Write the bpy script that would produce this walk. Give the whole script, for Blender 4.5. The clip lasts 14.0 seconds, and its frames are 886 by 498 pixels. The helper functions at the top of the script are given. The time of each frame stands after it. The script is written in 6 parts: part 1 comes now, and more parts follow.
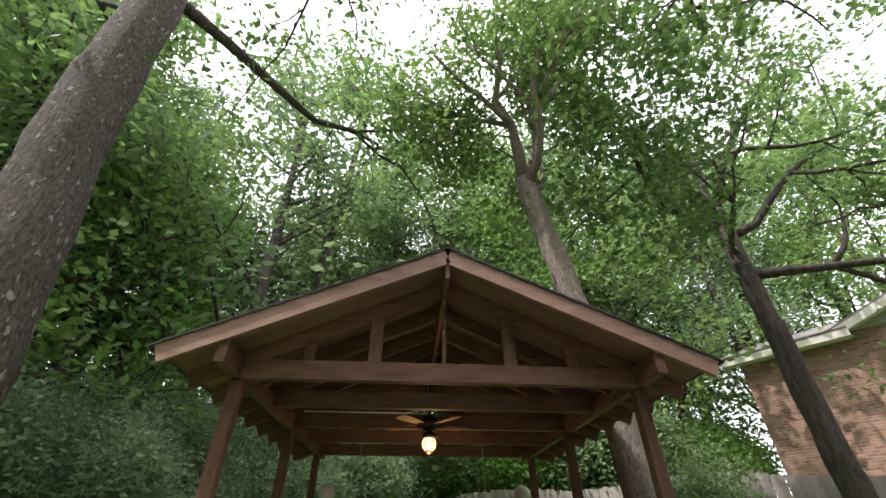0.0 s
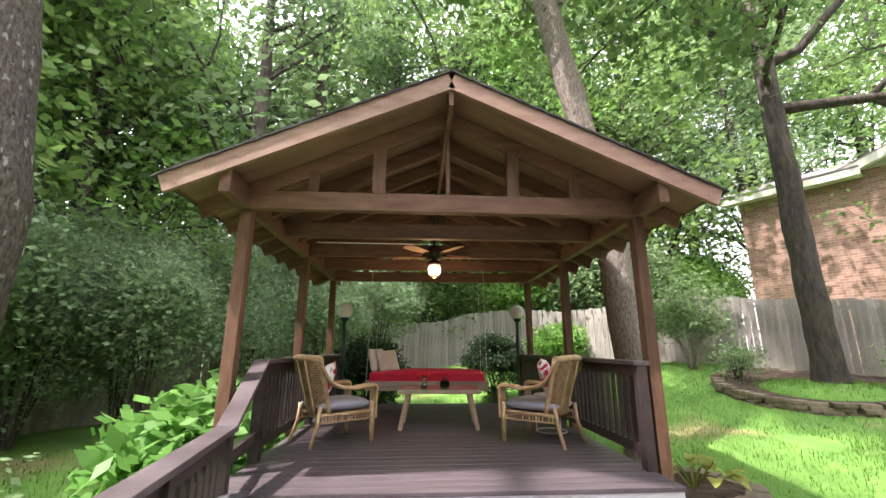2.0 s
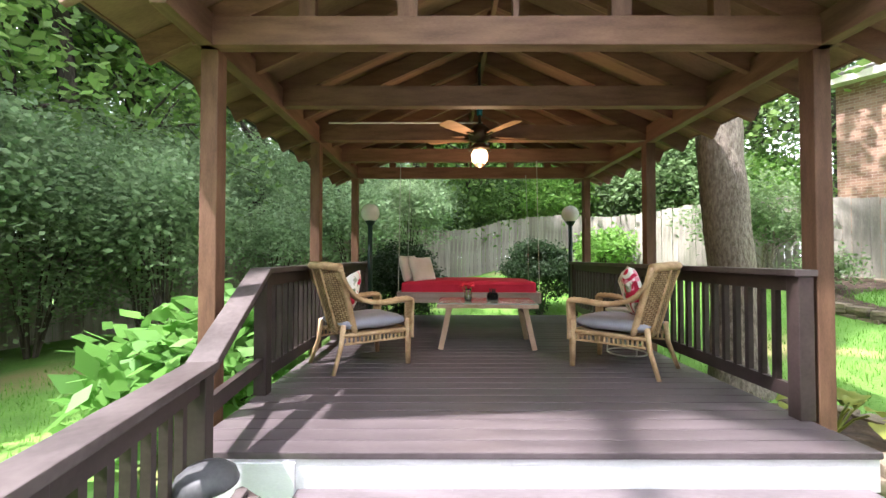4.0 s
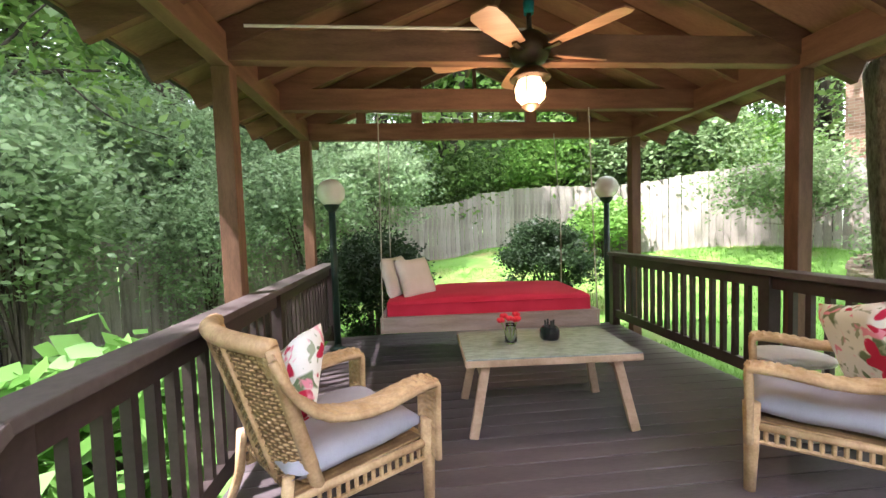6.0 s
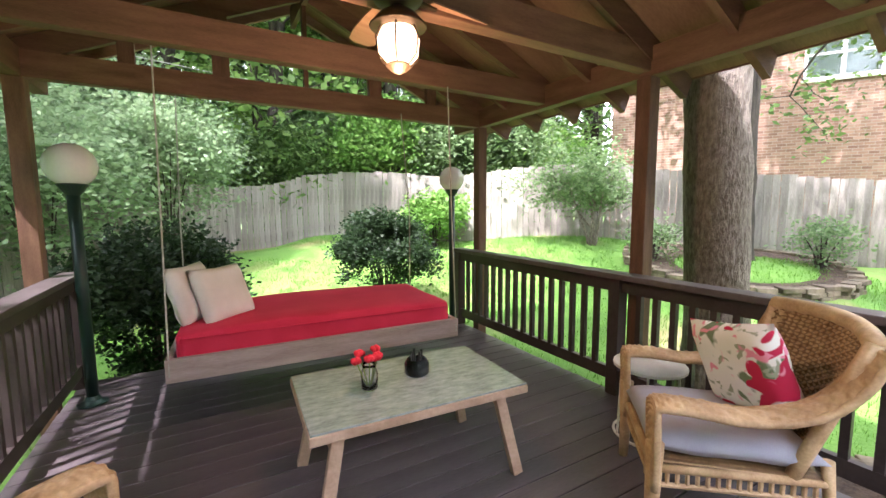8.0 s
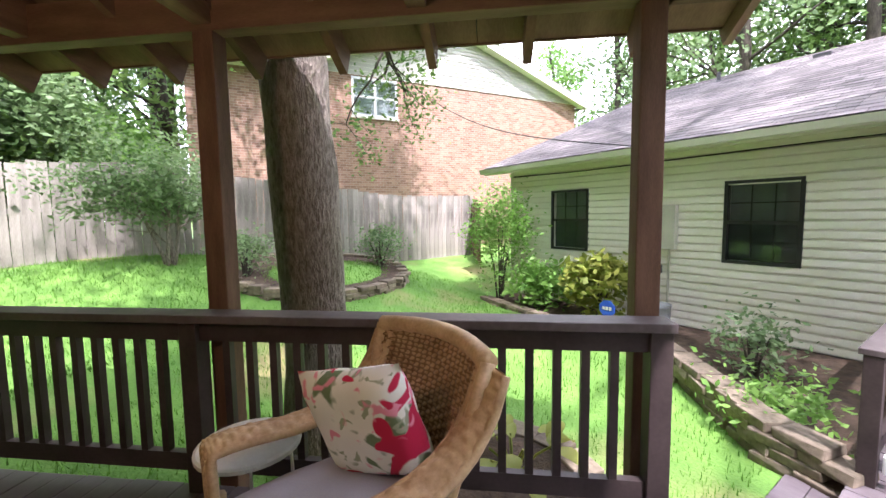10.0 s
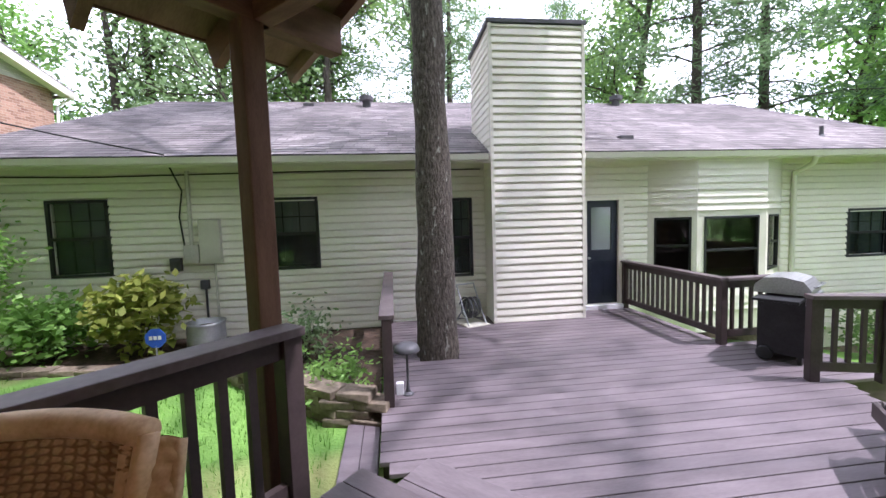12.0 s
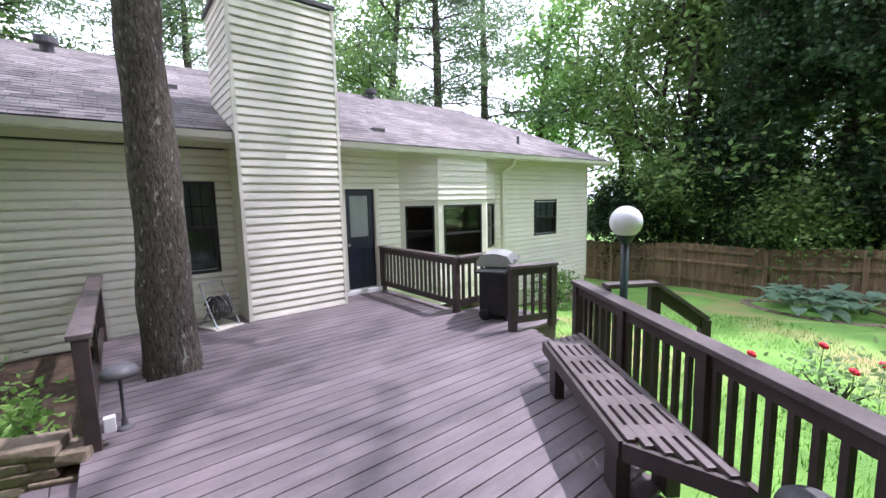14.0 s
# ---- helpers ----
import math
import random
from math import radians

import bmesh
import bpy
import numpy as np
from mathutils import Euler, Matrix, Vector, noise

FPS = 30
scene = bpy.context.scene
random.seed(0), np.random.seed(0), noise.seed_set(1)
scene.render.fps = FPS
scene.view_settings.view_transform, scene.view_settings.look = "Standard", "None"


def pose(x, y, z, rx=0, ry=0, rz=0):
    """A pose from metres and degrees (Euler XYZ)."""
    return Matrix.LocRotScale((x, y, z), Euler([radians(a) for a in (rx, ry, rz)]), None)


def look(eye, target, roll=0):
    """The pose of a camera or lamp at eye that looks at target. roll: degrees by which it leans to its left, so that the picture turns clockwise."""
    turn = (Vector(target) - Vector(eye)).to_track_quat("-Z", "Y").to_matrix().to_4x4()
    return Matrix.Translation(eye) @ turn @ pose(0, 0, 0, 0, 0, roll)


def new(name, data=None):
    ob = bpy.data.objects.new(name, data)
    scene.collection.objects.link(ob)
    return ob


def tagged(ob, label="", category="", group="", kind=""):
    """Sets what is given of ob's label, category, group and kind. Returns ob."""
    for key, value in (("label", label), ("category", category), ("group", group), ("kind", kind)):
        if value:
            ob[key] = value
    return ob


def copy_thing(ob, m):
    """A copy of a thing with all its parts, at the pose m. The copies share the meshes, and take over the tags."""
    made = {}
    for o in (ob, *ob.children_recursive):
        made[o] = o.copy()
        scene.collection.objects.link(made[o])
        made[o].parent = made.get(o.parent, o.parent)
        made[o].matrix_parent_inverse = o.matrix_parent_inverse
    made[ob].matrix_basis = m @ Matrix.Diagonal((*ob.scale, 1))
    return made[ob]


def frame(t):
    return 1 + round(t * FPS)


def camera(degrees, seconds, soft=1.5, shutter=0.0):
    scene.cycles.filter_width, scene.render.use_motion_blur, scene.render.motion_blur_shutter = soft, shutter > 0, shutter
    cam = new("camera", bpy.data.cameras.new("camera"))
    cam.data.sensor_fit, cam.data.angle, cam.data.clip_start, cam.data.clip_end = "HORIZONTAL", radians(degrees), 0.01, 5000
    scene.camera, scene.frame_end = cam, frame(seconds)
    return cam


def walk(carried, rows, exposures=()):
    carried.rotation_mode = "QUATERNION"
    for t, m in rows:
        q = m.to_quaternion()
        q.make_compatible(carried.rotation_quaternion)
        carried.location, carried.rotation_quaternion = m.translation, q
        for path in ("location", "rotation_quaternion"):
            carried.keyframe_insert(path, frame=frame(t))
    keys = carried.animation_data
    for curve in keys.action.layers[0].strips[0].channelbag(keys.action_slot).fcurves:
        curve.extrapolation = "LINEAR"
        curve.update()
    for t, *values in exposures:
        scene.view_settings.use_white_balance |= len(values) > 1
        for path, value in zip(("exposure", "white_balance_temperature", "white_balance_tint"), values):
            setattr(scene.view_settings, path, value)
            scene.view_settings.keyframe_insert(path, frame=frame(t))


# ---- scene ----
cam = camera(94.9, 14.0)
PATH = [
    (0, (-0.293, -3.797, 1.08), (-0.17, -2.171, 2.238), 0.0),
    (0.5, (-0.296, -3.762, 1.063), (-0.161, -2.037, 2.065), -0.1),
    (1, (-0.308, -3.743, 1.051), (-0.159, -1.931, 1.884), -0.2),
    (1.5, (-0.319, -3.719, 1.033), (-0.164, -1.834, 1.684), -0.3),
    (2, (-0.272, -3.687, 1.001), (-0.15, -1.748, 1.475), 0.1),
    (2.5, (-0.275, -3.608, 0.963), (-0.186, -1.635, 1.283), 0.3),
    (3, (-0.32, -3.361, 0.977), (-0.255, -1.37, 1.159), 0.3),
    (3.5, (-0.363, -2.956, 0.957), (-0.331, -0.959, 1.059), 0.3),
    (4, (-0.433, -2.486, 0.97), (-0.436, -0.487, 1.01), 0.0),
    (6.5, (-0.861, -0.208, 1.336), (-0.55, 1.763, 1.201), -2.0),
    (7, (-0.838, -0.031, 1.379), (-0.353, 1.902, 1.212), -1.5),
    (9.5, (-0.41, 0.565, 1.336), (1.41, 1.375, 1.15), -0.2),
    (10, (-0.048, 0.666, 1.345), (1.929, 0.912, 1.178), -0.8),
    (10.5, (0.133, 0.796, 1.335), (2.064, 0.296, 1.198), -1.4),
    (11, (0.167, 0.956, 1.345), (1.869, -0.085, 1.207), -1.8),
    (11.5, (0.107, 1.02, 1.355), (1.533, -0.374, 1.212), -2.1),
    (12, (0.108, 1.015, 1.354), (1.268, -0.607, 1.203), -1.8),
    (12.5, (0.026, 1.022, 1.348), (0.926, -0.756, 1.188), -2.1),
    (13, (0.029, 0.97, 1.334), (0.662, -0.919, 1.153), -1.9),
    (13.5, (0.031, 0.948, 1.334), (0.392, -1.008, 1.13), -1.5),
    (14, (-0.028, 0.887, 1.349), (0.11, -1.093, 1.109), -1.3),
]
EXPOSURES = [(0.0, 0.8, 6450, 20), (1.0, 1.5, 6450, 22), (2.0, 1.9, 6450, 22), (3.0, 2.2, 6350, 18), (4.0, 2.4, 6200, 17), (6.5, 2.85, 6200, 23), (7.0, 2.85, 6150, 24), (9.5, 2.35, 6000, 26), (10.5, 1.8, 5950, 26), (11.5, 1.4, 5800, 28), (14.0, 1.35, 5750, 27)]
walk(cam, [(t, look(eye, target, roll)) for t, eye, target, roll in PATH], EXPOSURES)

# ---- world and sun: bright broken overcast ----
SUN_EL, SUN_AZ = radians(60), radians(246)
world = bpy.data.worlds.new("sky")
scene.world = world
world.use_nodes = True
wn, wl = world.node_tree.nodes, world.node_tree.links
sky = wn.new("ShaderNodeTexSky")
sky.sky_type, sky.sun_disc, sky.sun_elevation, sky.sun_rotation = "NISHITA", False, SUN_EL, SUN_AZ
sky.air_density, sky.dust_density, sky.ozone_density = 1.2, 4.0, 1.0
wtc, wmap, wno, wra, wmx = (wn.new("ShaderNode" + k) for k in ("TexCoord", "Mapping", "TexNoise", "ValToRGB", "MixRGB"))
wmap.inputs["Scale"].default_value = (1.0, 1.0, 2.2)
wno.inputs["Scale"].default_value, wno.inputs["Detail"].default_value = 2.2, 6.0
wra.color_ramp.elements[0].position, wra.color_ramp.elements[1].position = 0.30, 0.55
wra.color_ramp.elements[0].color, wra.color_ramp.elements[1].color = (0.55, 0.55, 0.55, 1), (1, 1, 1, 1)
wmx.inputs["Color2"].default_value = (11.8, 12.2, 12.9, 1)
wl.new(wtc.outputs["Generated"], wmap.inputs["Vector"])
wl.new(wmap.outputs["Vector"], wno.inputs["Vector"])
wl.new(wno.outputs["Fac"], wra.inputs["Fac"])
wl.new(wra.outputs["Color"], wmx.inputs["Fac"])
wl.new(sky.outputs["Color"], wmx.inputs["Color1"])
wl.new(wmx.outputs["Color"], wn["Background"].inputs["Color"])
wn["Background"].inputs["Strength"].default_value = 0.15
sun = new("sun", bpy.data.lights.new("sun", "SUN"))
sun.data.energy, sun.data.angle, sun.data.color = 3.4, radians(1.0), (1.0, 0.965, 0.91)
sun.matrix_world = look((math.sin(SUN_AZ) * 30, math.cos(SUN_AZ) * 30, math.tan(SUN_EL) * 30), (0, 0, 0))


# ---- materials ----
def mat(name, c1, c2, scale=4.0, rough=0.7, bump=0.2, metal=0.0, stretch=(1, 1, 1), rnd=0.0, fine=60.0, island=0.0, dist=0.01, spec=0.4):
    """Two-scale noise between two base colours, with grain relief; rnd and island vary single objects and single pieces."""
    m = bpy.data.materials.new(name)
    m.use_nodes = True
    n, l = m.node_tree.nodes, m.node_tree.links
    b = n["Principled BSDF"]
    tc, mp = n.new("ShaderNodeTexCoord"), n.new("ShaderNodeMapping")
    mp.inputs["Scale"].default_value = stretch
    a, f = n.new("ShaderNodeTexNoise"), n.new("ShaderNodeTexNoise")
    a.inputs["Scale"].default_value, a.inputs["Detail"].default_value = scale, 5
    f.inputs["Scale"].default_value, f.inputs["Detail"].default_value = fine, 3
    l.new(tc.outputs["Object"], mp.inputs["Vector"])
    l.new(mp.outputs["Vector"], a.inputs["Vector"])
    l.new(mp.outputs["Vector"], f.inputs["Vector"])
    add = n.new("ShaderNodeMath")
    add.operation = "MULTIPLY_ADD"
    l.new(f.outputs["Fac"], add.inputs[0])
    add.inputs[1].default_value = 0.45
    l.new(a.outputs["Fac"], add.inputs[2])
    ra = n.new("ShaderNodeValToRGB")
    ra.color_ramp.elements[0].position, ra.color_ramp.elements[1].position = 0.50, 0.95
    ra.color_ramp.elements[0].color, ra.color_ramp.elements[1].color = (*c1, 1), (*c2, 1)
    l.new(add.outputs[0], ra.inputs["Fac"])
    col = ra.outputs["Color"]
    for amount, node, out in ((rnd, "ShaderNodeObjectInfo", "Random"), (island, "ShaderNodeNewGeometry", "Random Per Island")):
        if amount:
            oi, mr, mx = n.new(node), n.new("ShaderNodeMapRange"), n.new("ShaderNodeVectorMath")
            mr.inputs["To Min"].default_value, mr.inputs["To Max"].default_value = 1 - amount, 1 + amount
            mx.operation = "SCALE"
            l.new(oi.outputs[out], mr.inputs["Value"])
            l.new(col, mx.inputs[0])
            l.new(mr.outputs["Result"], mx.inputs["Scale"])
            col = mx.outputs["Vector"]
    l.new(col, b.inputs["Base Color"])
    b.inputs["Roughness"].default_value, b.inputs["Metallic"].default_value = rough, metal
    b.inputs["Specular IOR Level"].default_value = spec
    if bump:
        bp = n.new("ShaderNodeBump")
        bp.inputs["Strength"].default_value, bp.inputs["Distance"].default_value = bump, dist
        l.new(add.outputs[0], bp.inputs["Height"])
        l.new(bp.outputs["Normal"], b.inputs["Normal"])
    return m


def leaf_mat(name, c1, c2, gloss=0.35):
    m = bpy.data.materials.new(name)
    m.use_nodes = True
    n, l = m.node_tree.nodes, m.node_tree.links
    b, out = n["Principled BSDF"], n["Material Output"]
    g, oi, ra = n.new("ShaderNodeNewGeometry"), n.new("ShaderNodeObjectInfo"), n.new("ShaderNodeValToRGB")
    ra.color_ramp.elements[0].color, ra.color_ramp.elements[1].color = (*c1, 1), (*c2, 1)
    ad = n.new("ShaderNodeMath")
    ad.operation = "MULTIPLY_ADD"
    ad.inputs[1].default_value = 0.35
    mu = n.new("ShaderNodeMath")
    mu.operation = "MULTIPLY"
    mu.inputs[1].default_value = 0.65
    l.new(g.outputs["Random Per Island"], mu.inputs[0])
    l.new(oi.outputs["Random"], ad.inputs[0])
    l.new(mu.outputs[0], ad.inputs[2])
    l.new(ad.outputs[0], ra.inputs["Fac"])
    l.new(ra.outputs["Color"], b.inputs["Base Color"])
    b.inputs["Roughness"].default_value, b.inputs["Specular IOR Level"].default_value = 0.5, gloss
    tr, mx = n.new("ShaderNodeBsdfTranslucent"), n.new("ShaderNodeMixShader")
    mx.inputs["Fac"].default_value = 0.5
    l.new(ra.outputs["Color"], tr.inputs["Color"])
    l.new(b.outputs[0], mx.inputs[1])
    l.new(tr.outputs[0], mx.inputs[2])
    l.new(mx.outputs[0], out.inputs["Surface"])
    return m


def glass_mat(name, tint, rough=0.02):
    m = bpy.data.materials.new(name)
    m.use_nodes = True
    b = m.node_tree.nodes["Principled BSDF"]
    b.inputs["Base Color"].default_value = (*tint, 1)
    b.inputs["Transmission Weight"].default_value, b.inputs["Roughness"].default_value, b.inputs["IOR"].default_value = 1.0, rough, 1.45
    return m


def glow_mat(name, colour, strength):
    m = bpy.data.materials.new(name)
    m.use_nodes = True
    b = m.node_tree.nodes["Principled BSDF"]
    b.inputs["Base Color"].default_value = (*colour, 1)
    b.inputs["Emission Color"].default_value, b.inputs["Emission Strength"].default_value = (*colour, 1), strength
    return m


def brick_mat(name):
    m = mat(name, (0.24, 0.12, 0.085), (0.38, 0.215, 0.155), 3.0, 0.85, 0)
    n, l = m.node_tree.nodes, m.node_tree.links
    b = n["Principled BSDF"]
    tc, sep, com = n.new("ShaderNodeTexCoord"), n.new("ShaderNodeSeparateXYZ"), n.new("ShaderNodeCombineXYZ")
    sm = n.new("ShaderNodeMath")
    l.new(tc.outputs["Object"], sep.inputs[0])
    l.new(sep.outputs["X"], sm.inputs[0])
    l.new(sep.outputs["Y"], sm.inputs[1])
    l.new(sm.outputs[0], com.inputs["X"])
    l.new(sep.outputs["Z"], com.inputs["Y"])
    br = n.new("ShaderNodeTexBrick")
    l.new(com.outputs[0], br.inputs["Vector"])
    br.inputs["Scale"].default_value = 1.0
    br.inputs["Brick Width"].default_value, br.inputs["Row Height"].default_value, br.inputs["Mortar Size"].default_value = 0.23, 0.085, 0.008
    br.inputs["Color1"].default_value, br.inputs["Color2"].default_value, br.inputs["Mortar"].default_value = (0.15, 0.075, 0.055, 1), (0.40, 0.25, 0.185, 1), (0.40, 0.34, 0.29, 1)
    br.inputs["Bias"].default_value = 0.1
    mx = n.new("ShaderNodeMixRGB")
    mx.inputs["Fac"].default_value = 0.35
    src = b.inputs["Base Color"].links[0].from_socket
    l.new(br.outputs["Color"], mx.inputs["Color1"])
    l.new(src, mx.inputs["Color2"])
    l.new(mx.outputs[0], b.inputs["Base Color"])
    bp = n.new("ShaderNodeBump")
    bp.invert, bp.inputs["Strength"].default_value, bp.inputs["Distance"].default_value = True, 0.6, 0.01
    l.new(br.outputs["Fac"], bp.inputs["Height"])
    l.new(bp.outputs["Normal"], b.inputs["Normal"])
    return m


def floral_mat(name):
    """White cotton printed with red blossoms and grey-green fronds."""
    m = mat(name, (0.80, 0.78, 0.72), (0.86, 0.84, 0.79), 8, 0.9, 0.2, fine=300, dist=0.002)
    n, l = m.node_tree.nodes, m.node_tree.links
    b = n["Principled BSDF"]
    col = b.inputs["Base Color"].links[0].from_socket
    tc = n.new("ShaderNodeTexCoord")
    for seed, sc, lo, hi, c in ((1.7, 6.5, 0.565, 0.60, (0.16, 0.22, 0.12)), (5.3, 15.0, 0.60, 0.64, (0.36, 0.40, 0.28)), (9.1, 5.2, 0.55, 0.565, (0.56, 0.02, 0.07)), (3.4, 12.0, 0.60, 0.66, (0.80, 0.30, 0.40))):
        mp, no, ra, mx = n.new("ShaderNodeMapping"), n.new("ShaderNodeTexNoise"), n.new("ShaderNodeValToRGB"), n.new("ShaderNodeMixRGB")
        mp.inputs["Location"].default_value = (seed, seed * 2, 0)
        no.inputs["Scale"].default_value, no.inputs["Detail"].default_value = sc, 1.5
        no.inputs["Distortion"].default_value = 1.0
        ra.color_ramp.elements[0].position, ra.color_ramp.elements[1].position = lo, hi
        mx.inputs["Color2"].default_value = (*c, 1)
        l.new(tc.outputs["Object"], mp.inputs["Vector"])
        l.new(mp.outputs["Vector"], no.inputs["Vector"])
        l.new(no.outputs["Fac"], ra.inputs["Fac"])
        l.new(ra.outputs["Color"], mx.inputs["Fac"])
        l.new(col, mx.inputs["Color1"])
        col = mx.outputs["Color"]
    l.new(col, b.inputs["Base Color"])
    return m


STAIN = mat("stained_timber", (0.105, 0.050, 0.030), (0.20, 0.105, 0.062), 3, 0.65, 0.25, stretch=(6, 6, 1.2), rnd=0.18, fine=40, dist=0.004)
STAIN_H = mat("stained_beam", (0.105, 0.050, 0.030), (0.20, 0.105, 0.062), 3, 0.65, 0.25, stretch=(1.0, 6, 6), rnd=0.18, fine=40, dist=0.004)
STAIN_Y = mat("stained_rafter", (0.11, 0.055, 0.033), (0.20, 0.108, 0.064), 3, 0.65, 0.25, stretch=(6, 1.0, 6), rnd=0.15, fine=40, dist=0.004)
FASCIA = mat("weathered_fascia", (0.22, 0.125, 0.085), (0.36, 0.23, 0.17), 3, 0.7, 0.2, stretch=(1.2, 6, 4), fine=40, dist=0.004)
PLY = mat("plywood_soffit", (0.17, 0.095, 0.055), (0.30, 0.18, 0.105), 1.3, 0.7, 0.15, stretch=(1, 4, 1), fine=30, dist=0.003)
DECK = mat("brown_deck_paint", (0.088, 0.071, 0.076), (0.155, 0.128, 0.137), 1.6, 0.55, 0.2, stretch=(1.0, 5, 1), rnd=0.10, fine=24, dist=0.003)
# Gazebo floor boards: darker and smoother than the lower deck.
DECK_IN = mat("gazebo_deck_paint", (0.060, 0.048, 0.051), (0.115, 0.093, 0.098), 1.4, 0.38, 0.2, stretch=(1.0, 5, 1), rnd=0.10, fine=24, dist=0.003)
RAIL = mat("dark_rail_paint", (0.034, 0.023, 0.022), (0.062, 0.044, 0.042), 5, 0.5, 0.15, rnd=0.12, fine=50, dist=0.003)
RAILTOP = mat("worn_rail_cap", (0.060, 0.045, 0.044), (0.13, 0.105, 0.104), 2.5, 0.5, 0.2, rnd=0.1, fine=30, dist=0.003)
WHITE_PAINT = mat("white_riser_paint", (0.62, 0.62, 0.64), (0.78, 0.78, 0.80), 2, 0.6, 0.1, stretch=(1, 1, 3))
SHINGLE = mat("grey_shingle", (0.13, 0.115, 0.115), (0.27, 0.24, 0.235), 0.8, 0.9, 0.5, island=0.28, fine=45, dist=0.01)
DARK_SHINGLE = mat("dark_shingle", (0.03, 0.03, 0.03), (0.07, 0.065, 0.06), 3, 0.9, 0.5)
SIDING = mat("cream_vinyl_siding", (0.75, 0.715, 0.60), (0.83, 0.80, 0.70), 0.9, 0.5, 0.06, rnd=0.03, fine=20)
GABLE = mat("grey_gable_siding", (0.40, 0.39, 0.34), (0.50, 0.49, 0.43), 1.0, 0.6, 0.06, rnd=0.04, fine=20)
TRIM = mat("cream_trim", (0.66, 0.63, 0.53), (0.74, 0.71, 0.62), 2, 0.5, 0.05)
SOFFIT = mat("yellowed_soffit", (0.50, 0.46, 0.25), (0.60, 0.55, 0.33), 2, 0.6, 0.05)
BLACK = mat("black_frame", (0.012, 0.012, 0.013), (0.03, 0.03, 0.032), 6, 0.4, 0.05)
NAVY = mat("navy_door_paint", (0.010, 0.013, 0.025), (0.020, 0.024, 0.04), 4, 0.35, 0.05)
BLIND = mat("pale_blind", (0.42, 0.47, 0.46), (0.52, 0.57, 0.56), 2, 0.4, 0.05)
# Unlit look of the rooms, put into their wall and floor colour.
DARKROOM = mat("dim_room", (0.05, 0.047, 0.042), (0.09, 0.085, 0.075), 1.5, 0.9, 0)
# Two panel colours that imitate trees mirrored in the window glass.
REFLECT_UP = mat("upper_reflection_tone", (0.13, 0.15, 0.145), (0.19, 0.21, 0.20), 2, 0.8, 0.05)
REFLECT_LOW = mat("lower_reflection_tone", (0.035, 0.042, 0.048), (0.06, 0.07, 0.078), 3, 0.7, 0.05)
PANE = glass_mat("window_glass", (0.75, 0.82, 0.80))
CLEAR = glass_mat("clear_glass", (0.95, 0.97, 0.97))
SMOKE = glass_mat("smoked_glass", (0.06, 0.07, 0.09))
GLASSTOP = mat("frosted_table_glass", (0.20, 0.24, 0.22), (0.36, 0.41, 0.38), 16, 0.10, 0.25, stretch=(1, 3, 1), fine=50, dist=0.004, spec=0.7)
BRICK = brick_mat("brown_red_brick")
FENCE = mat("grey_cedar", (0.17, 0.148, 0.128), (0.34, 0.305, 0.272), 1.6, 0.9, 0.4, stretch=(7, 7, 0.8), rnd=0.22, island=0.16, fine=20)
FENCE_B = mat("brown_cedar", (0.12, 0.075, 0.045), (0.24, 0.16, 0.10), 1.6, 0.9, 0.4, stretch=(7, 7, 0.8), rnd=0.2, island=0.16, fine=20)
WICKER = mat("honey_wicker", (0.36, 0.22, 0.11), (0.64, 0.45, 0.26), 9, 0.5, 0.3, fine=80, island=0.1, dist=0.004)
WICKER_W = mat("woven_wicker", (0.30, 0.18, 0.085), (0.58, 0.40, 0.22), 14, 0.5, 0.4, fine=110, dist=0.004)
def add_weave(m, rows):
    """Fine horizontal strand relief over the woven panels, groove shade multiplied into the colour."""
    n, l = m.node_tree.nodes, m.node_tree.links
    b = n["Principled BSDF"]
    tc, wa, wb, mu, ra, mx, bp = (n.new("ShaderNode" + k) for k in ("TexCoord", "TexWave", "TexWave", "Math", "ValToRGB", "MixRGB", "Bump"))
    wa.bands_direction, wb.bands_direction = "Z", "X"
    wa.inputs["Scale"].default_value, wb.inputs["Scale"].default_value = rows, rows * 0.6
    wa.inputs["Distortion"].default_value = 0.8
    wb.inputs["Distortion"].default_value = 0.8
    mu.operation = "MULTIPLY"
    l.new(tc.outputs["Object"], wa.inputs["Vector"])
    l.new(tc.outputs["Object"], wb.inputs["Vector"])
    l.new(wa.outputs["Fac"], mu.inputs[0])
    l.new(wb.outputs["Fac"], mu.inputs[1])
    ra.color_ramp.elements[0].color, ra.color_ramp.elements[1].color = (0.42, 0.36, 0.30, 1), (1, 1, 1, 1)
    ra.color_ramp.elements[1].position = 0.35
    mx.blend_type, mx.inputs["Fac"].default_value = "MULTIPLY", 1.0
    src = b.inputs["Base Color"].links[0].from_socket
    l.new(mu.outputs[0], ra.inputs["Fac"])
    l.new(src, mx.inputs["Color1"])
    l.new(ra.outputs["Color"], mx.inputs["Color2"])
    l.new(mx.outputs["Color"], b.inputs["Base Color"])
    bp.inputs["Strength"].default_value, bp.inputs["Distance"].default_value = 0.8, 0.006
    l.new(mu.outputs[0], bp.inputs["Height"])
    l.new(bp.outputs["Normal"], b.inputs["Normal"])


